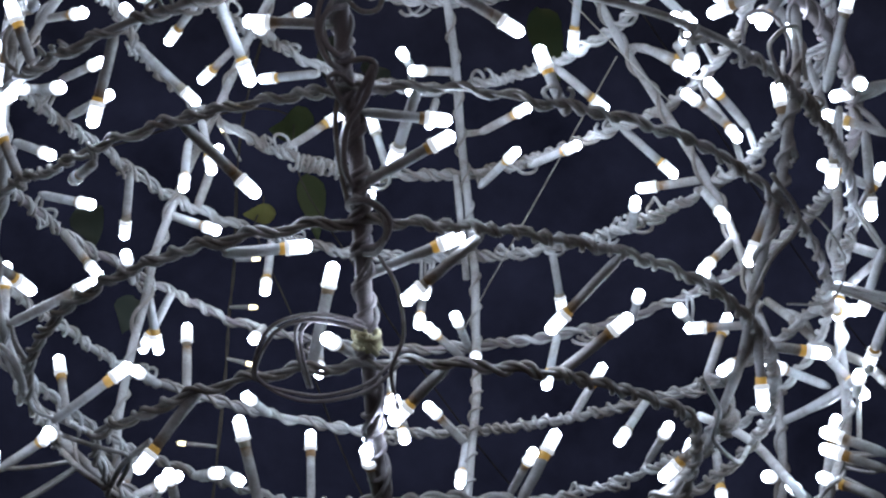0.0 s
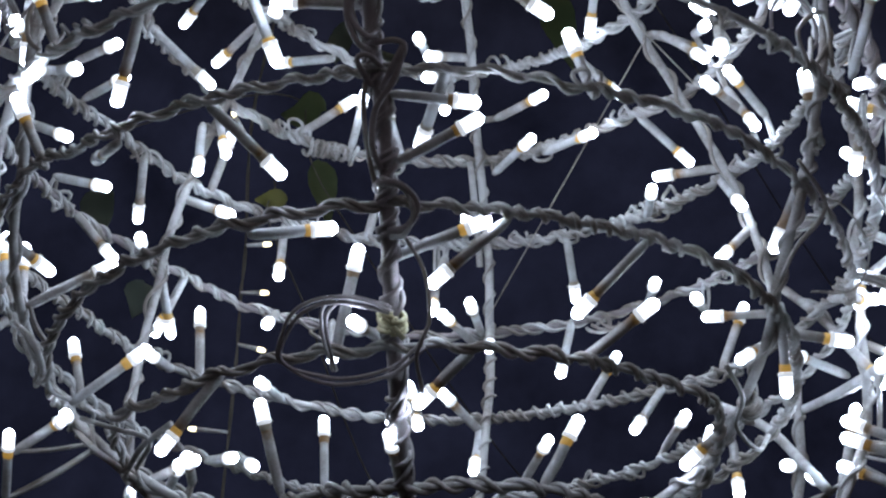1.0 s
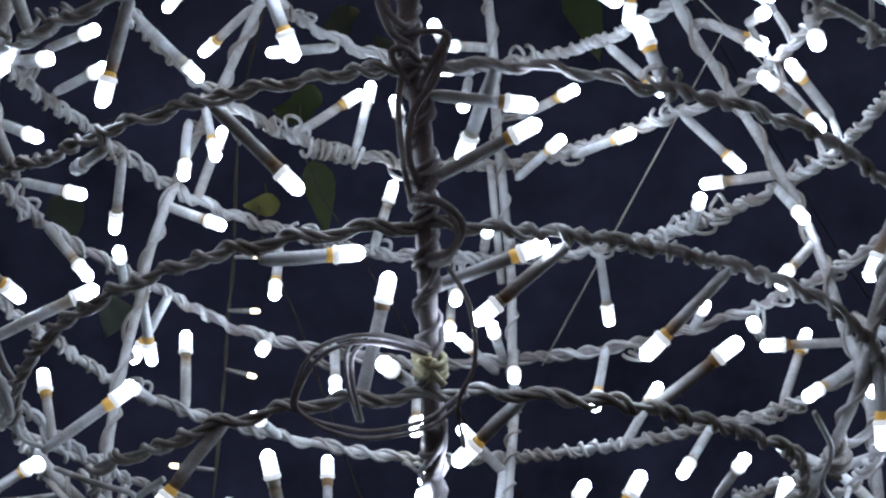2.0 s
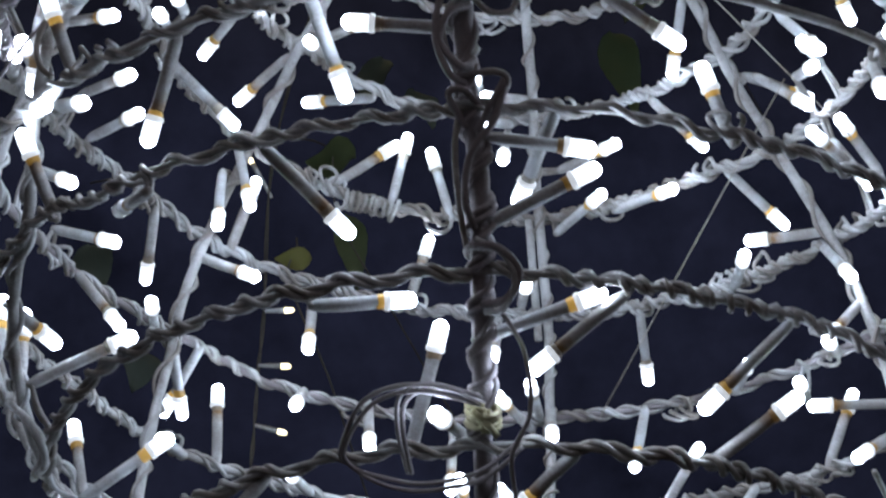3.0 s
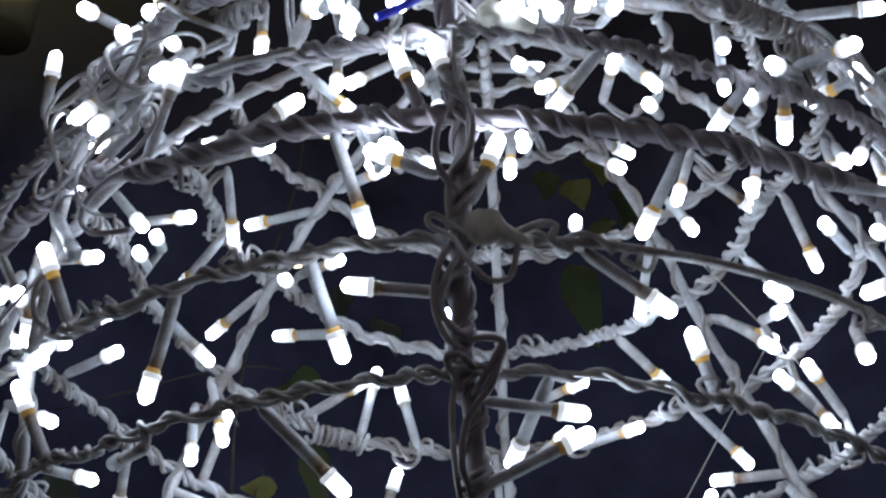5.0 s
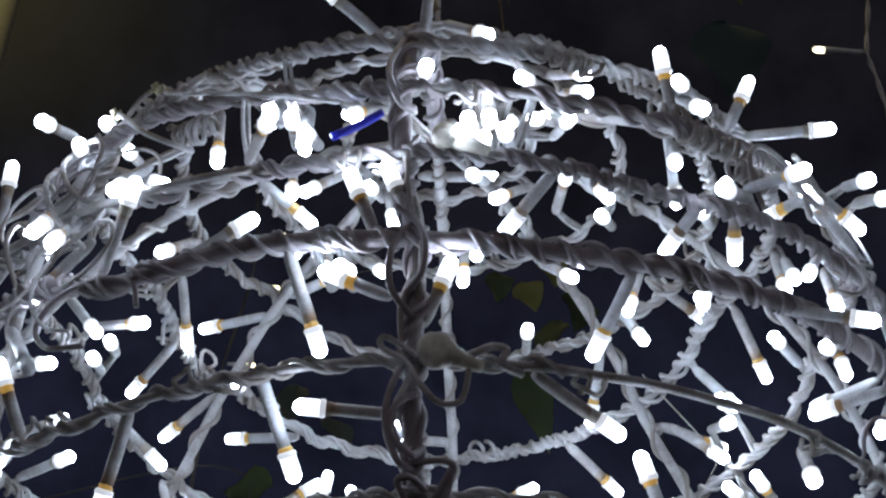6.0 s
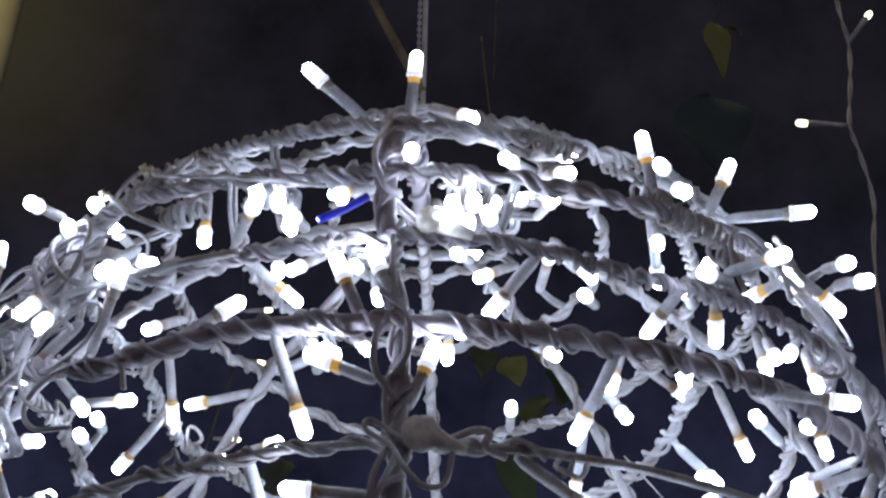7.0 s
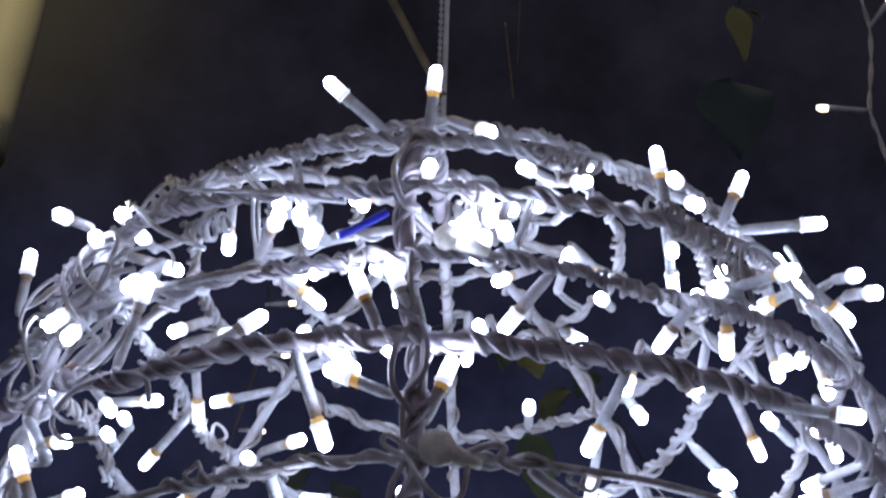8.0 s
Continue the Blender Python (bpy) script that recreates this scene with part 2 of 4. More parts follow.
def lathe(profile, sides=14):
    """Revolve (radius, height) pairs about z; closed at both ends."""
    verts, faces = [], []
    for r, z in profile:
        for k in range(sides):
            t = 2 * math.pi * k / sides
            verts.append((r * math.cos(t), r * math.sin(t), z))
    for i in range(len(profile) - 1):
        for k in range(sides):
            q = (k + 1) % sides
            faces.append((i * sides + k, i * sides + q, (i + 1) * sides + q, (i + 1) * sides + k))
    faces.append(tuple(range(sides - 1, -1, -1)))
    faces.append(tuple((len(profile) - 1) * sides + k for k in range(sides)))
    return verts, faces


def wander(x, seed, size=1.0):
    return noise.noise(Vector((x * size, seed * 7.31, seed * 3.17)))


# ---- the ball: wire frame ----
frame_ball = thing("wire_ball_frame", "white painted steel wire ball frame of rings and ribs, hanging", "light ball", MID)

# height of each ring, rod thickness, number of wrapped cables, cable thickness, length of one turn
RINGS = [
    (-52.5, 0.0010, 2, 0.0010, 0.019, [(-165, 2.2), (-145, -1.0), (-126, -2.0), (-100, -2.0), (-66, -1.1), (-40, 0.8), (-22, 3.0), (30, -3.0), (60, -7.0), (120, -7.0), (150, -3.0)]),
    (-38.1, 0.0010, 2, 0.0010, 0.018, [(-127, -0.6), (-102, -0.1), (-76, -0.3), (-59, 0.3), (-41, 1.4)]),
    (-24.9, 0.0009, 2, 0.0009, 0.017, [(-144, 2.4), (-137, 0.8), (-109, 0.5), (-87, 1.3), (-71, 1.0), (-50, 2.2), (20, 0.5), (60, -2.5), (90, -5.5), (120, -2.5), (160, 1.0)]),
    (-11.7, 0.0014, 2, 0.0008, 0.018, [(-128, -0.3), (-104, 0.6), (-69, 0.6), (-47, 1.7), (40, -1.3), (61, -0.5), (79, -1.0), (96, -1.1), (115, 0.2), (134, 0.7), (146, 2.7)]),
    (1.5, 0.0026, 3, 0.00078, 0.021, [(-137, 4.0), (-125, -0.1), (-112, 0.6), (-80, -0.5), (-56, 1.2), (45, 1.4), (63, 0.9), (79, 0.5), (95, -0.2), (118, 0.8), (127, 2.6), (150, 3.8)]),
    (14.7, 0.0013, 3, 0.0009, 0.014, [(-120, -2.2), (-105, -2.6), (-88, -1.3), (-71, -3.2), (-53, -1.0), (15, 4.0), (35, 2.2), (55, 1.3), (73, 1.0), (101, 1.2), (120, 2.6), (130, 3.4), (146, 5.3), (160, 4.0)]),
    (27.9, 0.0014, 3, 0.0009, 0.016, [(-127, 2.0), (-105, -3.5), (-88, -3.0), (-70, -3.0), (-40, 2.0), (11, 7.0), (22, 4.7), (37, 3.5), (46, 2.3), (55, 2.6), (81, 0.2), (98, 0.0), (117, 1.2), (144, 6.0), (150, 7.5), (158, 9.0)]),
    (41.1, 0.0014, 3, 0.0009, 0.015, [(-122, -1.5), (-100, -3.0), (-80, -3.0), (-40, 2.0), (17, 7.7), (28, 6.7), (34, 4.8), (42, 3.2), (63, 1.2), (91, 0.0), (107, 1.0), (122, 3.4), (136, 4.6), (147, 7.5), (155, 9.0)]),
    (54.3, 0.0012, 3, 0.0009, 0.016, [(57, -0.1), (75, -0.4), (100, -0.1), (114, 1.3), (130, 3.9)]),
    (67.5, 0.0012, 2, 0.0009, 0.016, []),
    (79.0, 0.0012, 2, 0.0009, 0.015, []),
    (-73.5, 0.0014, 2, 0.0010, 0.019, [(-143, 0.8), (-123, -0.4), (-100, -0.8), (-79, -0.7), (-60, 1.2), (-42, 3.2), (-28, 4.7), (-15, 6.6), (60, 3.0), (150, 1.5)]),
]
# stretches of ring, by turn, that carry no cable
BARE = {3: (-80.0, -46.0)}
# each rib: its turn at a few heights, and how far in mm it bulges out there
RIBS = [
    [(-60, -200), (-44, -196), (-38, -191), (-33, -174), (-21, -149), (-3, -140), (20, -138), (80, -138)],
    [(-80, -92.6), (-45, -92.5), (-30, -93.0), (-20, -94.4), (0, -94.6), (10, -95.6), (24, -96.4), (80, -96)],
    [(-60, 6), (-52, 0), (-44, -15), (-34, -27), (-28, -30), (-15, -33), (0, -33), (80, -34)],
    [(-88, 12, 0), (-60, 11, 36), (-45, 9, 44), (-33, 8, 30), (-22, 8, 10), (-10, 9, 0), (80, 6, 0)],
    [(-88, 31, 0), (-60, 30, 36), (-45, 29.5, 46), (-32.6, 29.5, 29.2), (-23.9, 28.9, 13.2), (-15.7, 29.2, 3.6), (-6.3, 33.5, 0), (7, 37.5), (20, 41.2), (31, 44.8), (42, 47), (80, 47)],
    [(-60, 81.5), (0, 81.8), (16, 82.4), (34, 83.2), (80, 83.8)],
    [(-88, 136, 0), (-60, 136, 32), (-45, 135.7, 42), (-29, 135.7, 21.6), (-19.2, 136.6, 7.2), (-9.9, 135.3, 0), (0, 133.4), (13, 131.6), (29, 129), (38, 127.8), (80, 127)],
    [(-40, 172), (80, 172)],
]


def ring_height(i, lon):
    lat, marks = RINGS[i][0], RINGS[i][5]
    lat += 0.5 * wander(lon, i + 1, 0.035) + 0.25 * wander(lon, i + 40, 0.12)
    if marks:
        xs = np.array([m[0] for m in marks], float)
        ys = np.array([m[1] for m in marks], float)
        lat += float(np.interp(lon, xs, ys, period=360))
    return lat


def ring_point(i, lon, r=R):
    return on_ball(ring_height(i, lon), lon, r + 0.0012 * wander(lon, i + 80, 0.06))


def rib_lon(j, lat):
    marks = RIBS[j]
    return float(np.interp(lat, [m[0] for m in marks], [m[1] for m in marks])) + 0.5 * wander(lat, j + 20, 0.08)


def rib_point(j, lat, r=R):
    marks = RIBS[j]
    bulge = float(np.interp(lat, [m[0] for m in marks], [m[2] if len(m) > 2 else 0.0 for m in marks]))
    return on_ball(lat, rib_lon(j, lat), r + bulge / 1000)


def wrap(centre, lift, thick, turn, phase, seed, loose=1.0):
    """A cable wound round a centre line, tighter here and looser there."""
    C = np.asarray(centre, float)
    step = np.linalg.norm(np.diff(C, axis=0), axis=1)
    s = np.concatenate([[0], np.cumsum(step)])
    count = int(s[-1] / 0.0011)
    t = np.linspace(0, s[-1], count)
    Q = np.stack([np.interp(t, s, C[:, k]) for k in range(3)], 1)
    T = np.gradient(Q, axis=0)
    T /= np.linalg.norm(T, axis=1, keepdims=True)
    out = Q / np.linalg.norm(Q, axis=1, keepdims=True)
    side = np.cross(T, out)
    ang, rows = phase, []
    base = np.interp(t, s, lift) if np.ndim(lift) else np.full(count, lift)
    for k in range(count):
        g = wander(t[k], seed, 22.0)
        tight = 1.0 + 1.6 * max(0.0, wander(t[k], seed + 5, 14.0) - 0.18) * 3.0 + 0.35 * g
        ang += 2 * math.pi * (t[1] - t[0]) / turn * max(0.35, tight)
        d = base[k] + thick * (0.80 + loose * max(0.0, 0.9 * wander(t[k], seed + 9, 45.0)))
        rows.append(Q[k] + d * (math.cos(ang) * out[k] + math.sin(ang) * side[k]))
    return rows


# The string of lights is a thing of its own that lies on the frame.
string = thing("light_string", "white cable light string wound round the wire ball, its bulbs lit", "string lights", MID)

for i, (lat, rod, cables, thick, turn, marks) in enumerate(RINGS):
    line = [ring_point(i, a) for a in np.arange(-180, 180, 2.0)]
    # the girdle's rod is thicker on the near half
    rods = [rod * (0.74 - 0.26 * max(-1.0, min(1.0, 2.0 * math.sin(radians(a))))) if i == 4 else rod for a in np.arange(-180, 180, 2.0)]
    v, f = tube(line, rods, 8, True)
    # the girdle's rod takes the same shaded colour
    part("ring", mesh_from("ring", v, f, PVC_BROWN_SHADED if i == 4 else PAINT), frame_ball)
    open_line = [tuple(p) for p in line] + [tuple(line[0])]
    for c in range(cables):
        w = wrap(open_line, rods + rods[:1], thick, turn * (1 + 0.13 * c), 2 * math.pi * c / cables + i, 3 * i + c + 1, 0.8 + 0.8 * c)
        runs = [w]
        if i in BARE:
            turns = np.degrees(np.arctan2([q[1] for q in w], [q[0] for q in w]))
            first = next(k for k, a in enumerate(turns) if k > 20 and a > BARE[i][0] and a < 0)
            last = next(k for k, a in enumerate(turns) if k > first and a > BARE[i][1])
            runs = [w[:first], w[last:]]
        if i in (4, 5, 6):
            # shade painted in: near half of the girdle's cable and next two is darker
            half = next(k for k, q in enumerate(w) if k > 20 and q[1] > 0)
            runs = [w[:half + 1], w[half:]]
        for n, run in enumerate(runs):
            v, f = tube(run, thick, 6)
            part("cable", mesh_from("cable", v, f, PVC_BROWN_SHADED if i in (4, 5, 6) and n == 0 else PVC), string)

for j in range(len(RIBS)):
    line = [rib_point(j, a, R - 0.0022) for a in np.arange(-88, 88.1, 2.0)]
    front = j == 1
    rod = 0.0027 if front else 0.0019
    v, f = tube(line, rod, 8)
    # the front rib is browner, and shade is painted into its colour too
    part("rib", mesh_from("rib", v, f, PVC_BROWN_SHADED if front else PAINT), frame_ball)
    if j == 5:
        # a second rod runs beside the rear rib
        v, f = tube([p + Vector((-0.0042 + 0.0006 * wander(k, 4, 0.2), 0.0004, 0)) for k, p in enumerate(line) if 0.034 < p.z < 0.082], 0.0016, 8)
        part("rib", mesh_from("rib", v, f, PAINT), frame_ball)
    for c in range(3 if front else 1):
        fine = 0.00062 if j == 5 else 0.0009
        w = wrap(line, rod, fine, (0.017 if j == 5 else 0.026) + 0.006 * c, 2.1 * c + j, 60 + 3 * j + c, 2.6 if j == 5 else 1.6)
        v, f = tube(w, fine, 6)
        part("cable", mesh_from("cable", v, f, PVC_BROWN_SHADED if front else PVC), string)

# ---- bulbs ----
LENS_ME = mesh_from("lens", *lathe([(0.00215, 0.0), (0.0022, 0.0012), (0.00225, 0.0042), (0.0021, 0.0054), (0.00165, 0.0065), (0.0009, 0.0072), (0.0003, 0.0074)]), LIT_SIDE)
LENS_ME.materials.append(LIT)
for poly in LENS_ME.polygons:
    poly.material_index = 1 if poly.center.z > 0.0056 else 0
DEAD_ME = mesh_from("lens", *lathe([(0.00215, 0.0), (0.0022, 0.0012), (0.00225, 0.0042), (0.0021, 0.0054), (0.00165, 0.0065), (0.0009, 0.0072), (0.0003, 0.0074)]), CLEAR)
FLANGE_ME = mesh_from("flange", *lathe([(0.0020, -0.0010), (0.0026, -0.0007), (0.00275, -0.0002), (0.00275, 0.0004), (0.0025, 0.0008), (0.0022, 0.0009)]), RIM)


def seal_mesh(reach, seed):
    """A resin collar that creeps unevenly down the sleeve."""
    v, f = lathe([(0.00190, -reach), (0.00206, -reach + 0.0004), (0.00212, -0.0010), (0.0020, -0.0004)], 14)
    v = [(x, y, z + (0.0007 * wander(math.atan2(y, x), seed, 1.3) - 0.0002 if z < -0.0012 else 0.0)) for x, y, z in v]
    return mesh_from("seal", v, f, AMBER)


SEAL_MES = [seal_mesh(q, n + 30) for n, q in enumerate((0.0022, 0.0027, 0.0031, 0.0036, 0.0025, 0.0019))]


def sleeve_mesh(length, k):
    """A rubber sleeve from z = 0 to length, pinched at its foot and a little bent."""
    rows = [(0.0008, -0.0022), (0.0013, -0.0015), (0.0017, 0.0), (0.00195, 0.0018), (0.0020, length * 0.5), (0.00195, length - 0.0006), (0.0017, length)]
    v, f = lathe(rows, 12)
    bend, flat = 0.0006 * wander(k, 5, 1.7), 0.88 + 0.10 * abs(wander(k, 8, 2.3))
    v = [(x + bend * math.sin(math.pi * max(0, z) / length) + 0.00012 * wander(z * 900, k, 1.0), y * flat, z) for x, y, z in v]
    return mesh_from("bulb", v, f, SLEEVE)


def nearest_wire(p):
    """The closest place on a ring or a rib to p, both measured from the ball's middle."""
    lat, lon = math.degrees(math.asin(max(-1, min(1, p.z / p.length)))), math.degrees(math.atan2(p.y, p.x))
    best = min((ring_point(i, lon) for i in range(len(RINGS))), key=lambda q: (q - p).length)
    for j in range(len(RIBS)):
        q = rib_point(j, lat)
        if (q - p).length < (best - p).length:
            best = q
    return best


bulb_count = 0


def hang_bulbs(rows, lit=True):
    """Each row: height and turn of the foot on the ball, the way the bulb points (turn, rise), its length and the foot's distance off the ball in mm."""
    global bulb_count
    for lat, lon, turn, rise, mm, off in rows:
        bulb_count += 1
        foot = on_ball(lat, lon, R - 0.0005 + off / 1000)
        way = Vector((math.cos(radians(rise)) * math.cos(radians(turn)), math.cos(radians(rise)) * math.sin(radians(turn)), math.sin(radians(rise))))
        m = Matrix.Translation(foot) @ way.to_track_quat("Z", "Y").to_matrix().to_4x4() @ Matrix.Rotation(bulb_count * 1.7, 4, "Z")
        body = max(0.010, mm / 1000 - 0.0096)
        b = part("bulb", sleeve_mesh(body, bulb_count), string, "white rubber bulb holder with a lit lens" if lit else "bulb holder with a dead clear lens", m)
        top = Matrix.Translation((0, 0, body + 0.0022))
        if lit:
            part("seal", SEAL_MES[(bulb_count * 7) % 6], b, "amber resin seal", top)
        part("flange", FLANGE_ME if lit else DEAD_ME, b, "", top if lit else top @ Matrix.Diagonal((1.1, 1.1, 0.2, 1)))
        part("lens", LENS_ME if lit else DEAD_ME, b, "glowing white lens" if lit else "clear unlit lens", top @ Matrix.Translation((0, 0, 0.0004)) @ Matrix.Diagonal((1.07, 1.07, 1.05, 1)))
        # two thin leads to the nearest wire
        goal = nearest_wire(foot)
        gap = (goal - foot).length
        if gap > 0.0028:
            for sgn in (-1, 1):
                side = way.cross(goal - foot).normalized() * 0.0008 * sgn
                mid = foot.lerp(goal, 0.5) - way * 0.0015 + side * 1.1 + goal.normalized() * 0.002 * wander(bulb_count, 3 + sgn, 1.9)
                v, f = tube(smooth_line([foot - way * 0.0005 + side * 0.5, mid, goal + side], 6), 0.0008, 6)
                part("lead", mesh_from("lead", v, f, PVC), string)


hang_bulbs([
    (-74.9, -92.4, -98, 3, 29.5, -13), (-71.2, -147, -118, 60, 32.1, -2.5), (-69.9, -37.8, -27, 59, 26, -2.5),
    (-57, 163.8, -88, -6, 29.5, -13), (-56.2, -95.5, -109, -12, 29.5, -13), (-55.5, -78, 146, -33, 25, -2.5),
    (-55.1, -104.3, -66, 59, 36, -2.5), (-54.8, -130.9, 157, -49, 33.4, -2.5), (-53.6, 169.8, 13, 32, 21.5, -2.5),
    (-53.1, -55.1, -25, 31, 31.2, -2.5), (-52, 11.6, -32, 71, 22.6, -2.5), (-50.9, 155.4, -76, -6, 29.5, -7.9),
    (-46.9, -8.2, 148, -33, 27, -2.5),
])
hang_bulbs([
    (-44.5, -93, -13, 18, 36, -2.5), 
    (-42.7, -177.7, -13, 35, 33.1, -2.5), 
    (-40.1, -112.9, 6, 9, 27.1, -2.5), 
    (-39.6, -76, 158, -35, 32.1, -2.5), 
    (-38.4, -54.2, 151, -38, 33.2, -2.5), (-38.1, 165.5, -87, -18, 29.5, 0), 
])
hang_bulbs([
    (-35.8, -13.9, 12, -2, 22.2, -2.5), 
    (-35.6, -21.9, 80, -64, 31, -2.5), 
    (-34, -91.9, -18, 23, 32.8, -2.5),
])
hang_bulbs([
    (-32.8, -165.4, -7, 27, 33.6, -2.5), (-30.4, -171.5, -85, 75, 24, -2.5), 
    (-27.5, 126.1, -61, -19, 29.5, -0), (-27.4, 152.1, 175, 78, 29.5, -0),
    (-27.3, 106.6, -106, 82, 29.5, 0), (-26.3, -91.6, 7, -2, 27.5, -2.5), (-25.9, -161.1, 48, -14, 18.2, -2.5),
    (-25.5, 75.1, -70, 13, 29.5, -0), (-25.3, -115.1, 28, -35, 33, -2.5), (-24.7, 51.8, -75, 5, 29.5, 0),
    (-24.6, -175.3, -89, 83, 19.4, -2.5), (-24.6, 120.6, -66, -32, 29.5, 0), (-24, -85.6, 110, -28, 29.5, -2.5),
])
hang_bulbs([
    (-23.8, -67.3, -144, 63, 23, -2.5), (-22.8, -144.8, -137, 56, 26.5, -2.5), 
])
hang_bulbs([
    (-19.1, -31.3, 126, -54, 36, -2.5), (-17, -30.1, -118, 65, 26.8, -2.5),
    (-16.2, -95.8, 178, 4, 28.5, -2.5), (-15.2, 82.9, -126, 15, 29.5, -0), (-14.7, 82.9, -101, -65, 29.5, -0),
    (-13.5, 17.8, -57, -24, 29.5, -0), (-13.5, 91.8, -99, 9, 29.5, 0), (-12.8, 67, 2, 62, 29.5, 0),
    (-12.7, 54.7, -143, -57, 29.5, -0), (-12.5, 43.9, -18, 70, 29.5, -0), (-12.3, -123.6, 117, -58, 31.1, -2.5),
    (-12, 31.4, -152, -40, 29.5, 0), (-11.9, 112.4, -105, -10, 29.5, 0), (-11.7, -82.4, 19, -27, 28.8, -2.5),
])
hang_bulbs([
    (-11.7, 130.3, -102, -14, 29.5, 0), (-11.5, -109.2, 54, -52, 30.6, -2.5), (-10.9, 125.4, -110, 83, 29.5, 0),
    (-10.4, -149.9, -61, -18, 29.5, -2.5), (-10, -138.1, -135, 60, 24, -2.5), (-9.5, 93.1, -78, -49, 29.5, 0),
    (-9.3, -48.8, -92, -49, 29.5, -13), (-8.2, 33.2, 173, 0, 31, -0),
])
hang_bulbs([
    (-6.9, -4.3, 170, 34, 20.7, 4.6), (-6.6, -93.3, -35, 65, 19.5, -2.5), (-4.2, -17.6, 98, -52, 27.5, -2.5),
    (-4, -97.3, 175, 25, 20.3, -2.5), (-3.7, -23.1, -69, 52, 36, -2.5), (-2.1, -157.9, -80, 78, 19.8, -2.5),
    (-2, 47.8, -103, -15, 29.5, 0), (-2, 94.2, -91, -65, 29.5, -0), (-1.9, -152.7, -90, -16, 29.5, -13),
    (-1.5, -144, 98, -44, 23.2, -2.5), (0.1, 84.3, -119, 3, 29.5, -0), (0.8, -73.3, 119, -40, 26.6, -2.5),
    (1.6, -106.8, 57, -50, 30.7, -2.5), (1.6, 69.8, -126, -74, 29.5, -0), (1.7, -38.4, 149, -6, 24.2, -2.5),
])
hang_bulbs([
    (1.7, 83.2, -100, 1, 29.5, 0), (1.9, -22.8, -100, -10, 29.5, -13), (2.2, 57.7, -86, -8, 29.5, -0),
    (2.3, 105.1, -83, -62, 29.5, 0), (2.4, -35.8, -121, -53, 29.5, -2.5), (2.4, 42.8, -106, -18, 29.5, 0),
    (2.4, 113.6, -94, -38, 29.5, -0), (2.8, -101.8, -100, -22, 29.5, -26), (2.8, 81.8, -91, -48, 29.5, -0),
])
hang_bulbs([
    (3.1, -104.4, -80, -24, 29.5, -26), (3.1, -55.9, -7, -10, 29.6, -2.5), (3.2, -117.5, -8, 36, 23.9, -2.5),
    (3.3, 132.5, 80, -44, 29.5, -0), (3.4, 135.2, -88, -4, 29.5, -0), (3.6, -98.6, -150, 63, 19.6, -2.5),
    (4, 128.4, 130, -43, 29.5, 0), (4.5, -11.1, -91, -37, 29.5, 1.5), (4.6, -95, -154, 63, 19.4, -2.5),
    (4.9, -127.8, -61, 53, 29.4, -2.5), (5.2, 149.2, -9, -52, 29.5, -0), (7.7, 38, -146, -50, 29.5, -0),
    (8.3, 154.8, -27, -24, 29.5, 0), (8.6, -13.6, -108, -22, 29.5, 0.1), (9.1, 7, -80, -32, 29.5, -0),
])
hang_bulbs([
    (9.8, 90, -92, -55, 29.5, -0), (9.9, -130.8, 143, -31, 25.1, -2.5), (11.7, 163.6, -41, -33, 29.5, -0),
    (12.1, -81.1, 129, -27, 22.8, -2.5),
])
hang_bulbs([
    (13.6, 88.7, -97, -50, 29.5, -0), (14.5, -63.7, 122, -27, 21.6, -2.5), (14.5, 113.8, -90, -69, 29.5, -0),
    (14.9, 69.8, 77, -44, 29.5, -0), (15.4, 56.4, -88, -4, 29.5, -0), (15.4, 131.1, -23, -29, 29.5, 0),
    (15.9, 100.8, -45, 68, 29.5, -0), (16.9, 42.6, -61, -53, 29.5, 0), (16.9, 85.6, -88, -12, 29.5, -0),
    (17.6, -135, 150, -14, 19.8, -2.5), (18.1, 41.7, 162, 1, 29.5, -0), (18.2, 126.6, -24, 72, 29.5, -0),
    (18.3, 139.5, 100, -39, 29.5, 0), (18.5, -58.5, 82, -41, 23, -2.5), (19.4, -125.8, -117, -49, 29.5, -2.5),
])
hang_bulbs([
    (19.9, -91.6, -83, -25, 29.5, -13), (20.6, 163.1, -60, -27, 29.5, 0), (20.7, 162, -63, -26, 29.5, -0),
    (21.4, -115.2, -77, -7, 29.5, -13), (21.4, 30.1, -128, 17, 29.5, 0), (21.4, 161.4, -109, -30, 29.5, -0),
])
hang_bulbs([
    (23.1, 33.7, -132, 6, 29.5, -0), (23.2, 174.6, -103, -49, 29.5, 0), (24.2, 159.5, -46, -9, 29.5, 0),
    (25, -88, -112, -44, 29.5, -13), (25.2, -154.1, -69, 73, 21.1, 5), (25.6, -87, -91, -21, 29.5, -26),
    (26.3, 80.3, -56, 7, 29.5, -0), (26.4, 131.1, -88, -75, 29.5, 0), (26.8, -89.3, -101, -20, 29.5, -26),
    (27, -87.6, -98, -12, 29.5, -26), (27.6, 35.5, -44, -59, 29.5, -0), (27.6, 171, -43, -19, 29.5, 0),
    (28.1, 95.9, -154, 71, 29.5, -0), (28.2, -82.1, -101, -19, 29.5, -26), (28.3, -34.1, -78, -31, 29.5, 10.1),
])
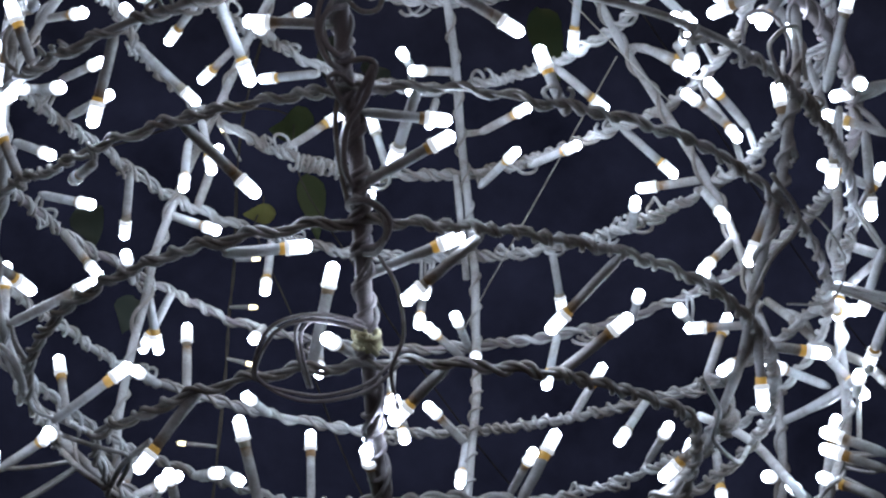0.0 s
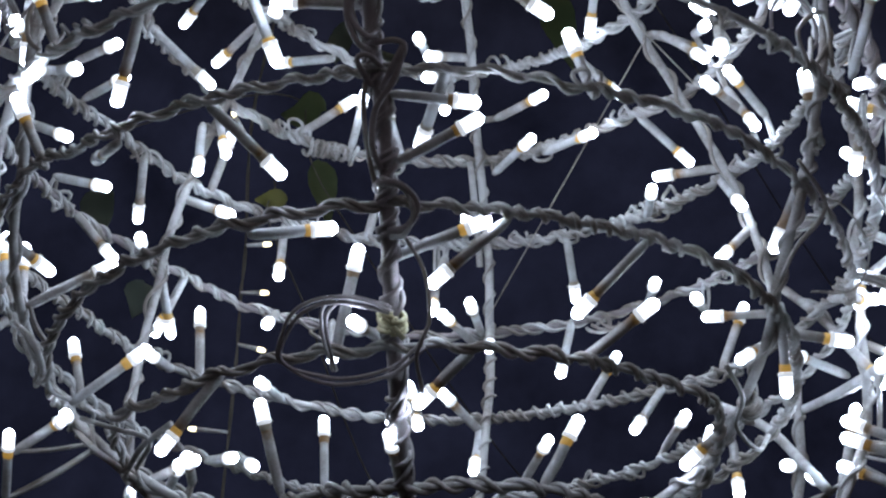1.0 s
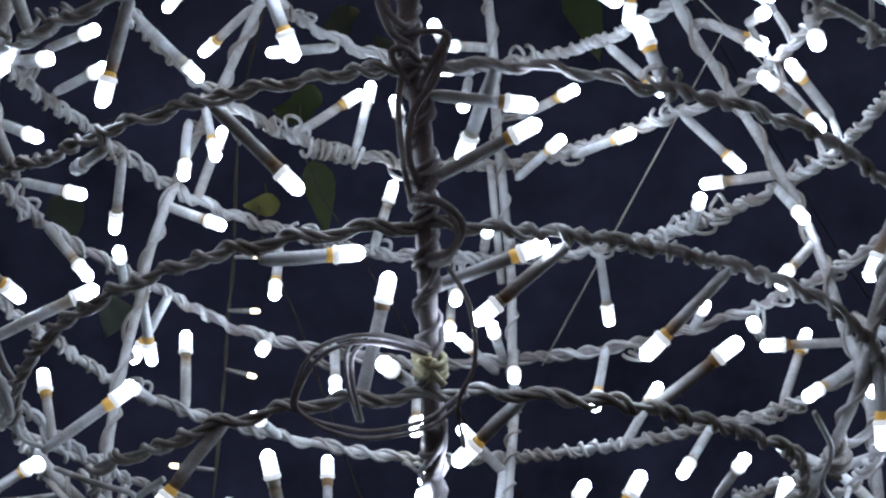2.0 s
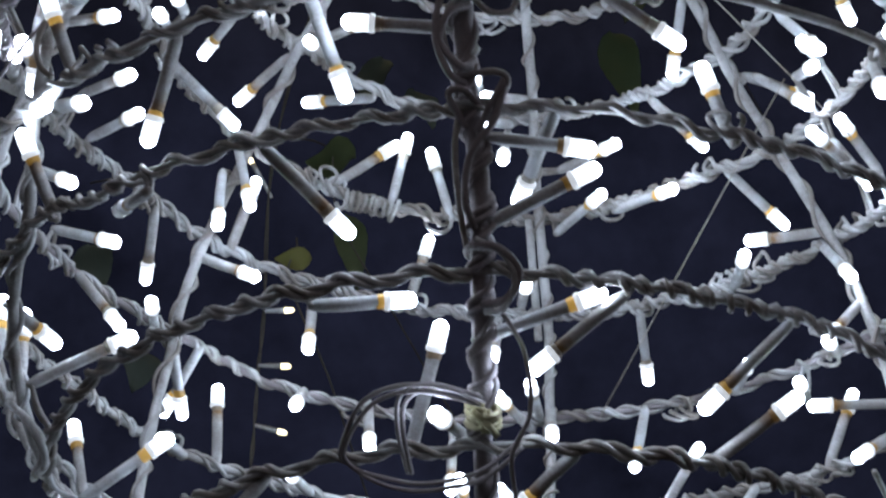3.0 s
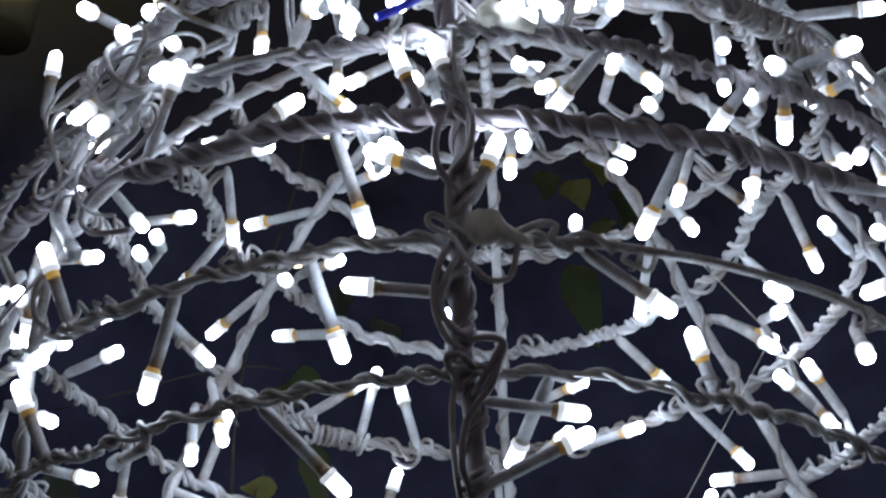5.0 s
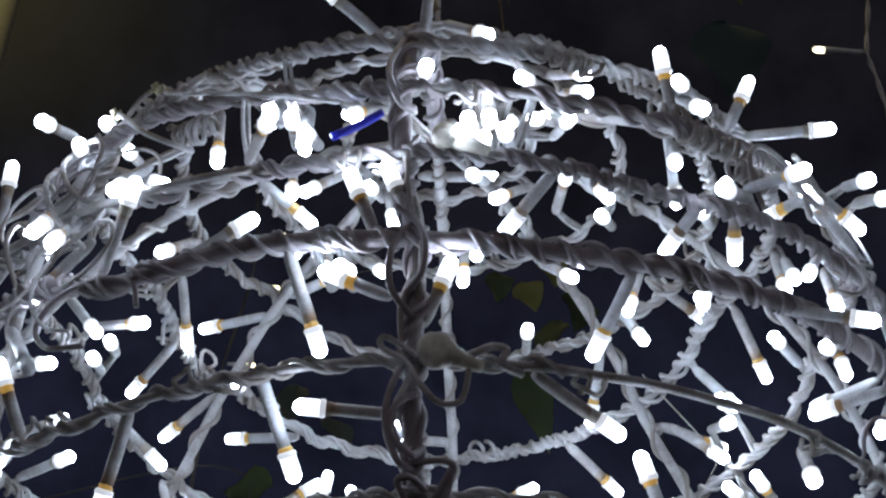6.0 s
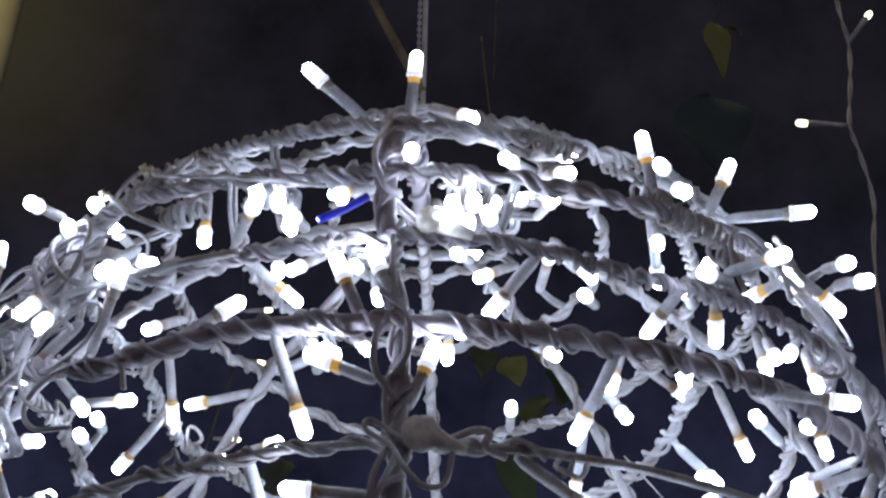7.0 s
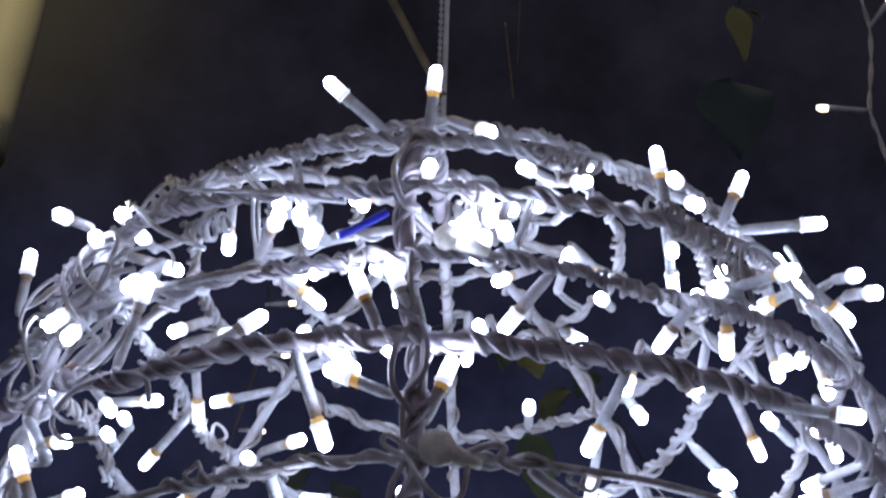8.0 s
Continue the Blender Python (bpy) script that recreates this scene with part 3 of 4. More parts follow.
hang_bulbs([
    (28.3, 71.4, -45, -4, 29.5, -0), (28.4, -35.2, -161, 53, 24, -1.9), (29.2, 104.8, -26, 78, 29.5, -0),
    (29.5, -62.9, -118, 63, 23.9, -2.5), (29.8, 53.6, 20, -38, 30.7, 0), (29.9, -35.6, -84, -31, 29.5, 10.7),
    (30.1, 113.7, -3, 36, 29.5, 0), (30.2, 130.2, -22, -76, 29.5, 0), (30.8, -37.8, 135, -4, 17.9, -0.5),
    (30.9, -109.5, -95, -58, 29.5, -13), (30.9, -84.7, -97, -18, 29.5, -26), (31.3, -38.6, 27, -26, 24.2, 2.1),
])
hang_bulbs([
    (32, 3.3, -114, -24, 29.5, 0), (32.1, -109.9, -101, -28, 29.5, -26), (32.8, -145.5, -90, -23, 29.5, -2.1),
    (33, -40.3, 37, -28, 22.3, -0.5), (33.1, -144.1, -109, -26, 29.5, 7.3), (33.8, -113.9, -94, -18, 29.5, -26),
    (34.2, 79.2, -45, 0, 29.5, -0), (34.7, -95.8, -85, -21, 29.5, -13), (35, 147.5, 31, -33, 33.8, 0),
    (36.3, -0.1, -40, -75, 29.5, 0), (36.4, 12.9, -119, -10, 29.5, -0), (36.7, 31.1, -112, -16, 29.5, -0),
    (36.8, -45.6, -7, 5, 27.3, 1.9), (37, 36.6, -83, -25, 29.5, -0), (37.3, -10.3, -87, -60, 29.5, -0),
])
hang_bulbs([
    (37.9, 151.4, -93, -22, 29.5, 0), (38.2, -13.5, -114, -48, 29.5, 0), (38.5, -47.8, -36, 63, 18.2, -0.6),
    (39.2, 87.6, -97, -54, 29.5, -0), (39.4, 43.1, -32, -43, 29.5, -0), (40, 44.8, 27, -1, 29.5, -0),
    (40, 168.9, -46, -52, 29.5, -0), (40.3, 87.1, -117, -28, 29.5, -0), (40.7, 151.2, -91, -23, 29.5, 0),
    (41.1, 62.4, 38, -21, 29.5, 0), (41.2, 158.9, -45, -20, 29.5, 0), (41.3, -53, -111, -26, 29.5, 2),
    (41.6, 111.6, 155, 10, 29.5, 0),
])
hang_bulbs([
    (42, -148.6, -96, -28, 29.5, -0), (42.7, -55.3, -69, -43, 29.5, -1.6), (43, 128.7, 134, -15, 29.5, -0),
    (43.3, 83.5, -134, -23, 29.5, 0), (43.7, -4.4, -91, -48, 29.5, -0), (44.1, -176.8, -123, -52, 29.5, 0),
    (44.2, 92.5, -96, -19, 29.5, 0), (44.3, 32.9, -43, -53, 29.5, -0), (45.1, -95.1, -82, 63, 24.4, -2.5),
    (45.2, 122.6, -99, -24, 29.5, 0), (46.3, -101.4, -156, 32, 28.8, -2.5), (46.4, 142.1, 128, -21, 29.5, 0),
    (46.7, -163.4, -36, -32, 29.5, -0), (46.7, 16.4, 52, -39, 29.5, -0), (47.1, 123.3, -55, -14, 29.5, -0),
])
hang_bulbs([
    (47.4, -123.4, -97, -27, 29.5, -22.7), (48.9, 21.2, -108, -22, 29.5, -0), (50.4, -10.5, -111, -15, 29.5, -0),
    (51.4, -166.3, -98, -26, 29.5, 0), (51.9, -91.3, -55, -40, 29.5, 2.5),
])
hang_bulbs([
    (52.1, 49.3, 99, -52, 29.5, -0), (52.8, 10.5, -118, -68, 29.5, -0), (53, 157.1, -43, -12, 29.5, -0),
    (53.2, 152.5, 84, -29, 29.5, 0), (54.4, 0.8, -107, -22, 29.5, -0), (54.7, 65.7, -94, -15, 29.5, 0),
    (55.4, 128.2, 148, 5, 29.5, 0), (56, 40, -63, -55, 29.5, 0), (56.9, 27.6, 31, -16, 29.5, 0),
    (57.5, 158.2, -125, -40, 29.5, -0), (58.5, -24.5, -98, -51, 29.5, 0), (58.6, -28.7, 76, -26, 29.5, -0),
    (59.1, 25.5, -134, -70, 29.5, 0), (59.6, 125.1, -53, -11, 29.5, 0), (59.8, -153.7, -87, -74, 29.5, -0),
])
hang_bulbs([
    (63.8, -145, -78, -57, 29.5, 0), (65, 21.7, -107, -26, 29.5, -0), (66, 51.3, -62, -42, 29.5, -0),
    (66.1, 133.1, -97, -42, 29.5, -0), (66.2, -58.6, -63, -33, 29.5, -0), (66.6, 174.7, 24, -29, 31.5, -0),
    (67.6, 110.1, -74, -42, 29.5, 0), (67.6, 124.3, -95, -54, 29.5, 0), (68.4, -152.8, -99, -48, 29.5, -0),
    (68.8, 70.6, -99, -24, 29.5, -0), (69.6, -150.8, -61, -69, 29.5, 0), (70.1, -47.3, -124, -21, 29.5, -0),
    (70.6, 51.3, 32, -1, 29.5, -0), (71.6, 31, -87, -5, 29.5, 0), (71.6, 65.8, -106, -47, 29.5, -0),
])
hang_bulbs([
    (72.3, -49.5, -53, -28, 29.5, 0), (72.3, 171.6, -90, -62, 29.5, 0), (72.5, 74.5, -96, -72, 29.5, -0),
    (73.4, 0.2, -38, -55, 29.5, -0), (73.5, -138.5, -68, -53, 29.5, 0), (74, -28, -117, -32, 29.5, -0),
    (75.4, -16.6, -82, -23, 29.5, -0), (76.2, 27.9, -133, -40, 29.5, 0), (77.4, 118.1, -105, -26, 29.5, 0),
    (78.2, 151.1, -145, -44, 29.5, 0), (79.2, -40.6, -92, -44, 29.5, -0), (79.3, 121.7, -79, -63, 29.5, 0),
    (80, -24.4, -126, -47, 29.5, -0), (80.3, 47.3, -106, -30, 29.5, 0), (81.1, -133, -132, -36, 29.5, 0),
])
hang_bulbs([
    (82.2, -35.7, -47, -23, 29.5, -0), (82.8, 99.4, 13, 12, 29.5, -0), (86, -66, -83, -50, 29.5, 0),
    (87, 63.6, -69, -4, 29.5, 0), (89.3, -50.9, -65, -31, 29.5, 0),
])

hang_bulbs([(-25.9, -129.2, 114, 17, 29.5, 0.5), (1.9, -139.2, -61, -53, 29.5, 0.5)], lit=False)

# bulbs low on the wide flanks
hang_bulbs([
    (-23.6, 16.9, -144, 2, 29.5, 13.2), (-29.5, 4.0, -94, -12, 29.5, 23.2), (-34.5, 19.3, -69, 62, 30.1, 34.2),
    (-34.4, 2.8, 172, 25, 24, 43.6), (-35.6, 3.4, 172, 24, 24, 46.8), (-37.0, 6.8, 168, 26, 24, 50.9),
    (-24.3, -8.1, 101, -15, 29.5, 26.1), (-17.3, -8.0, 103, -24, 29.5, 16.0), (-22.8, -8.3, 165, 21, 26, 28.5),
    (-12.5, 8.5, -111, -72, 25, 1.7), (-23.0, 43.1, -81, -72, 29.5, 12.3), (-30.1, 28.8, -112, -22, 29.5, 24.4),
    (-34.4, 22.9, -111, -9, 29.5, 34.0), (-1.8, -7.8, 82, -55, 32, 3.9), (4.4, -8.8, -170, -20, 26, 16),
    (-1.8, -8.2, 172, 25, 24, 10.5), (-34.5, 156.5, -82, 37, 29.5, 41.5), (-31.4, 158.1, -34, 17, 29.5, 27.1),
    (-23.3, 139.9, -12, -57, 29.5, 12.8), (-22.1, 133.0, -108, -69, 29.5, 11.1),
])

# bulbs that crowd the shoulders, and one that hangs low on the front rib
hang_bulbs([
    (-75.4, -93.6, -98, 20, 29.5, 0.5),
    (18.4, -133.0, -152, -54, 29.5, 0.5), (13.3, -132.6, -106, -49, 29.5, 0.5), (18.3, -57.3, -61, -19, 29.5, 0.5),
    (22.0, -36.1, -133, 16, 29.5, 0.5), (16.3, -57.9, -118, -27, 29.5, 0.5), (26.1, -0.1, 127, 5, 29.5, 0.5),
    (21.1, 154.1, -47, -5, 29.5, 0.5), (45.3, -3.4, -88, -62, 29.5, 0.5),
])

# bulbs on the flanks, where the string goes on round the ball
rng = random.Random(4)
for k in range(12):
    la, lo = rng.uniform(-30, 15), rng.choice((4, 177)) + rng.uniform(-9, 9)
    i = min(range(len(RINGS)), key=lambda q: abs(RINGS[q][0] - la))
    hang_bulbs([(ring_height(i, lo), lo, lo + rng.uniform(-90, 90), rng.uniform(-60, 60), 29, 0)])


# ---- loose loops of cable, clips and ties ----
def loose_cable(marks, thick=0.0009, mat=PVC):
    """A slack run of cable; marks give height, turn and distance off the ball in mm."""
    v, f = tube(smooth_line([on_ball(a, b, R + d / 1000) for a, b, d in marks], 12), thick, 7)
    part("loose_cable", mesh_from("loose_cable", v, f, mat), string)


loose_cable([(-50.0, -92.3, 2), (-48.1, -96.7, 6), (-47.3, -102.4, 8), (-48.5, -108.1, 8), (-52.8, -113.5, 5), (-54.6, -113.7, 3), (-56.5, -109.0, 6), (-57.3, -101.8, 8), (-56.6, -92.5, 6), (-53.9, -86.6, 3)], 0.00068, PVC_BROWN_SHADED)
loose_cable([(-50.4, -92.0, 1), (-48.9, -96.9, 5), (-48.0, -102.0, 7), (-49.0, -107.3, 7), (-52.6, -112.6, 6), (-54.9, -113.0, 4), (-56.2, -108.4, 5), (-56.8, -101.5, 7), (-56.1, -93.0, 5), (-53.4, -87.0, 2)], 0.00068, PVC_BROWN_SHADED)
loose_cable([(-49.2, -93.0, 2), (-47.5, -99.5, 6), (-48.3, -103.0, 7), (-51.4, -104.3, 6), (-56.5, -104.8, 2)], 0.00068, PVC_BROWN_SHADED)
loose_cable([(-49.6, -92.6, 1), (-48.1, -98.8, 5), (-48.9, -102.4, 6), (-51.6, -103.7, 5), (-56.6, -104.2, 2)], 0.00068, PVC_BROWN_SHADED)
loose_cable([(-41.6, -90.2, 2), (-45.0, -87.4, 5), (-50.1, -86.2, 6), (-54.5, -88.2, 5), (-59.7, -86.8, 2)], 0.0007, PVC_BROWN_SHADED)
loose_cable([(-35.2, -93.3, 2), (-36.4, -90.3, 5), (-38.6, -89.0, 6), (-41.1, -90.2, 5), (-41.6, -92.2, 2)])
loose_cable([(30.8, -147.1, 2), (21.1, -139.3, 6), (12.7, -133.7, 7), (7.6, -129.5, 2)])
loose_cable([(33.0, -144.3, 2), (22.9, -137.6, 6), (14.9, -131.8, 6), (10.6, -125.9, 2)])
loose_cable([(14.1, -144.2, 3), (11.9, -131.5, 5), (11.4, -120.1, 4), (11.9, -111.1, 2)], 0.0013)
loose_cable([(20.1, -102.8, 4), (23.0, -112.5, 6), (29.7, -124.9, 5), (40.0, -134.1, 3)], 0.0007)
for lat0, k in ((-24, 0.3), (-3, 0.6), (6, -0.6), (15, 0.5)):
    loose_cable([(lat0 + 1, -94.6, -1), (lat0 - 3, -94.8 - 1.4 * k, 2), (lat0 - 8, -94.6 - 1.2 * k, 2), (lat0 - 12, -94.3, -1)], 0.0009)
loose_cable([(-11.9, -94.9, 3), (-14.2, -93.7, 7), (-16.0, -91.9, 8), (-15.7, -90.0, 8), (-13.2, -89.4, 6), (-11.9, -89.3, 1)])
loose_cable([(-11.8, -91.2, 2), (-10.9, -89.2, 3), (-10.0, -87.2, 3), (-10.2, -85.9, 3), (-11.5, -86.2, 3), (-12.0, -84.1, 0)], 0.0012)
loose_cable([(-11.0, -94.0, 2), (-9.6, -96.8, 5), (-10.6, -97.2, 5), (-12.6, -94.6, 4), (-17.0, -96.2, 4), (-22.0, -94.6, -1)])
# slack turns low on the flanks and over the shoulder
loose_cable([(-45.2, -177.2, 0), (-51.6, -164.5, 3), (-55.8, -158.4, 3), (-54.4, -178.8, 0)])
loose_cable([(-39.3, 168.5, 0), (-48.7, 178.8, 3), (-53.4, 173.3, 0)], 0.0012)
loose_cable([(-56.4, -150.4, 0), (-55.5, -162.0, 3), (-52.7, 177.2, 0)], 0.0011)
loose_cable([(-45.4, -27.0, 0), (-46.4, -18.4, 3), (-48.6, -12.1, 3), (-44.5, 6.1, 3), (-38.3, 15.2, 0)])
loose_cable([(-23.5, -30.3, 0), (-22.1, -24.1, 5), (-22.6, -14.4, 8), (-26.9, -12.1, 7), (-31.6, -19.5, 1)], 0.0004)
loose_cable([(-21.3, -34.8, 0), (-24.0, -28.1, 4), (-30.1, -30.5, 4), (-34.1, -28.0, 0)])
loose_cable([(-6.7, -37.0, 0), (-11.1, -38.7, 4), (-8.1, -41.4, 4), (-3.2, -36.0, 3), (-7.7, -31.6, 0)])
loose_cable([(12.2, -137.4, 0), (16.0, -141.1, 5), (12.9, -141.5, 6), (7.7, -140.1, 0)])
loose_cable([(36.0, -140.0, 0), (38.1, -136.8, 4), (40.0, -134.1, 4), (30.5, -126.1, 2), (27.0, -118.0, 0)])
loose_cable([(35.0, -141.5, 1), (36.5, -139.6, 4), (21.7, -125.2, 5), (17.9, -119.1, 0)])
loose_cable([(7.2, -136.4, 0), (7.5, -132.5, 4), (10.6, -131.0, 5), (16.0, -130.6, 5), (18.5, -128.5, 0)])

# cables that run out round the wide lower flanks
loose_cable([(-10.2, 27.2, 2.8), (-12.4, 16.8, 4.2), (-15.2, 4.4, 6.3), (-17.5, -8.1, 17.2)], 0.0017)
loose_cable([(-11.0, 25.2, 3.0), (-12.0, 18.0, 6.5), (-14.6, 6.0, 5.0), (-17.2, -7.0, 18.5)], 0.0009)
loose_cable([(-22.8, 34.6, 11.6), (-24.1, 24.6, 13.4), (-26.1, 12.1, 16.6), (-30.9, -7.5, 28.1)], 0.0018)
loose_cable([(-23.2, 33.0, 12.5), (-23.6, 26.0, 14.5), (-26.6, 13.0, 17.5), (-27.6, 3.0, 22.0)], 0.0009)
loose_cable([(-3.6, 34.0, 3.4), (-9.3, 28.0, 5.3), (-15.8, 21.2, 10.0), (-23.5, 8.2, 19.2), (-31.8, -7.9, 37.9)], 0.0019)
loose_cable([(-5.0, 33.0, 4.0), (-9.0, 27.0, 7.0), (-16.4, 21.0, 10.5), (-22.9, 9.5, 19.0), (-31.0, -6.0, 37.0)], 0.001)
loose_cable([(-24.3, 38.4, -10.4), (-28.8, 30.2, -3.8), (-33.1, 23.1, 4.0), (-38.5, 14.4, 16.7), (-43.9, 1.9, 33.1)], 0.0019)
loose_cable([(-24.8, 37.0, -9.0), (-28.2, 30.6, -2.0), (-33.6, 22.6, 3.5), (-38.0, 15.0, 17.6), (-43.5, 3.0, 33.0)], 0.001)
loose_cable([(-26.0, 9.1, 20.9), (-29.0, 9.3, 26.4), (-31.9, 9.9, 32.4)], 0.0006)
loose_cable([(-26.0, 8.6, 21.2), (-29.0, 8.9, 27.0), (-31.9, 9.3, 32.8)], 0.0006)
loose_cable([(-30.9, -173.6, 1), (-36.5, -166.5, 3), (-39.7, -169.0, 4), (-34.1, 173.0, 2.1)], 0.0012)
loose_cable([(-31.6, -172.0, 1), (-36.0, -167.8, 3), (-38.6, -169.4, 3), (-35.0, 176.0, 2.0)], 0.0009)
loose_cable([(-22.6, 151.8, 11.4), (-21.8, 146.0, 10.3), (-21.7, 140.6, 10.1), (-20.3, 136.2, 8.4)], 0.0017)
# slack loops along the front rib
loose_cable([(-14.5, -93.7, 1), (-15.7, -95.7, 5), (-18.2, -96.4, 5), (-20.4, -94.5, 5), (-19.5, -93.3, 1)], 0.0011, PVC_BROWN_SHADED)
loose_cable([(-25.9, -93.1, 1), (-23.1, -91.4, 5), (-21.6, -90.5, 5), (-24.9, -91.4, 5), (-28.1, -93.7, 5), (-31.9, -94.2, 5), (-34.3, -93.4, 1)], 0.0011, PVC_BROWN_SHADED)
loose_cable([(-35.8, -93.8, 1), (-35.9, -90.8, 5), (-37.8, -88.6, 5), (-40.2, -89.7, 5), (-41.0, -92.5, 1)], 0.0013, PVC_BROWN_SHADED)
loose_cable([(-21.0, -94.7, 1), (-20.9, -91.4, 5), (-21.9, -90.3, 5), (-25.0, -92.1, 1)], 0.001, PVC_BROWN_SHADED)
loose_cable([(-10.7, -94.8, 1), (-14.4, -96.4, 5), (-17.9, -96.8, 5), (-20.9, -95.7, 5), (-21.7, -94.2, 1)], 0.001, PVC_BROWN_SHADED)
loose_cable([(-25.6, -94.2, 1), (-22.9, -95.7, 5), (-22.4, -94.4, 5), (-23.7, -92.8, 1)], 0.001, PVC_BROWN_SHADED)
loose_cable([(39.4, -97.0, 1), (26.3, -98.0, 5), (19.5, -96.7, 5), (19.5, -95.3, 1)], 0.0011, PVC_BROWN_SHADED)
loose_cable([(5.4, -96.4, 1), (1.7, -93.9, 5), (-2.6, -93.6, 5), (-4.8, -95.4, 1)], 0.001, PVC_BROWN_SHADED)
loose_cable([(4.0, -94.3, 1), (-0.2, -96.4, 5), (-4.4, -96.6, 5), (-7.2, -94.5, 1)], 0.0011, PVC_BROWN_SHADED)


def plate_clip(lat, lon, wide, label):
    """A worn round cap, domed and lumpy, on a short neck, with an arm that grips the ring beside it."""
    v, f = lathe([(0.0030, -0.0050), (0.0034, -0.0016), (wide * 0.95, -0.0014), (wide, 0.0002), (wide * 0.97, 0.0014), (wide * 0.82, 0.0024), (wide * 0.55, 0.0031), (wide * 0.25, 0.0034), (wide * 0.06, 0.0034)], 26)
    lump = []
    for x, y, z in v:
        k = noise.noise(Vector((x * 420, y * 420, z * 300 + lat)))
        lump.append((x * (1 + 0.10 * k), y * 0.94 * (1 + 0.12 * k), z + 0.0007 * k))
    p = on_ball(lat, lon, R + 0.0045)
    cap = part("clip", mesh_from("clip", lump, f, CLIP), frame_ball, label, Matrix.Translation(p) @ p.to_track_quat("Z", "Y").to_matrix().to_4x4())
    ends = [on_ball(lat - 0.2, lon + 0.8, R + 0.0045), on_ball(lat - 0.8, lon + 2.4, R + 0.004), on_ball(lat - 1.2, lon + 4.2, R + 0.0025)]
    v, f = tube(smooth_line([cap.matrix_basis.inverted() @ q for q in ends], 5), [0.0034 - 0.00018 * k for k in range(11)], 9)
    part("arm", mesh_from("arm", v, f, CLIP), cap)


def wound_tie(lat, lon, size, turns, seed):
    """A yellowed tie wound a few times round the rib, its ends standing off."""
    p = on_ball(lat, lon, R)
    out, along = p.normalized(), Vector((0, 0, 1)).cross(p).normalized()
    up = out.cross(along)
    pts = []
    for k in range(turns * 12 + 1):
        a = k / 12 * 2 * math.pi
        d = size * (1 + 0.25 * wander(k, seed, 0.2))
        pts.append(p + out * (d * math.cos(a) + 0.001) + along * d * math.sin(a) + up * (0.0016 * (k / 12 - turns / 2) + 0.0012 * wander(k, seed + 2, 0.15)))
    pts = [pts[0] + out * 0.002 + up * 0.007 - along * 0.003, pts[0] + up * 0.003] + pts + [pts[-1] - up * 0.003, pts[-1] + out * 0.002 - up * 0.007 + along * 0.004]
    v, f = tube(pts, 0.0010, 6)
    part("tie", mesh_from("tie", v, f, TIE), frame_ball, "yellowed plastic tie wound round the rib")


def joint_clip(lat, lon, mat, wide, tall, deep, label):
    """A moulded clip with rounded edges and a groove across its face."""
    bm = bmesh.new()
    bmesh.ops.create_cube(bm, size=1.0)
    bmesh.ops.scale(bm, vec=(wide, tall, deep), verts=bm.verts)
    bmesh.ops.bevel(bm, geom=bm.edges[:], offset=min(wide, tall, deep) * 0.38, segments=4, affect="EDGES")
    for vert in bm.verts:
        if abs(vert.co.x) < wide * 0.16 and vert.co.z > 0:
            vert.co.z -= deep * 0.16
        vert.co += Vector((wander(vert.co.y * 300, 4, 1), wander(vert.co.x * 300, 6, 1), 0)) * 0.0004
    me = bpy.data.meshes.new("clip")
    bm.to_mesh(me)
    bm.free()
    me.polygons.foreach_set("use_smooth", [True] * len(me.polygons))
    me.materials.append(mat)
    p = on_ball(lat, lon, R + 0.0045)
    part("clip", me, frame_ball, label, Matrix.Translation(p) @ p.to_track_quat("Z", "Y").to_matrix().to_4x4())


plate_clip(-10.8, -92.2, 0.0058, "milky round plastic cap")
plate_clip(13.8, -91.8, 0.0045, "milky round plastic cap")
joint_clip(-51.0, -92.4, TIE, 0.0044, 0.0080, 0.005, "yellowed plastic clip")
wound_tie(-51.3, -92.4, 0.0042, 4, 12)
joint_clip(39.5, -134.6, TIE, 0.0050, 0.0050, 0.004, "yellowed plastic clip")
joint_clip(36.3, -139.6, TIE, 0.0050, 0.0040, 0.004, "yellowed plastic clip")
v, f = tube(smooth_line([on_ball(18.5, -103.9, R - 0.005), on_ball(20.8, -101.3, R - 0.006), on_ball(22.5, -98.8, R - 0.005)], 6), 0.0014, 8)
part("cable_tie", mesh_from("cable_tie", v, f, BLUE), string, "blue plastic cable tie")

# a thick tangle of turns where the cable ends are knotted
for lat0, lon0, size, turns, seed in ((25, -60, 0.011, 9, 1), (33, -128, 0.010, 8, 2), (22, -120, 0.008, 6, 3), (36, -75, 0.008, 5, 4), (-45.5, -10.6, 0.007, 6, 5), (21, -56, 0.008, 6, 6), (28, -64, 0.007, 5, 7), (28.2, 108, 0.012, 9, 8)):
    p = on_ball(lat0, lon0, R)
    out, along = p.normalized(), Vector((0, 0, 1)).cross(p).normalized()
    up = out.cross(along)
    pts = []
    for k in range(turns * 14):
        t = k / 14 * 2 * math.pi
        d = 0.0028 * (1 + 0.6 * wander(k, seed, 0.11))
        pts.append(p + along * (size * (2 * k / (turns * 14) - 1) + 0.002 * wander(k, seed + 3, 0.2)) + out * d * math.cos(t) + up * d * math.sin(t) * 1.2)
    v, f = tube(pts, 0.0009, 6)
    part("knot", mesh_from("knot", v, f, PVC), string)

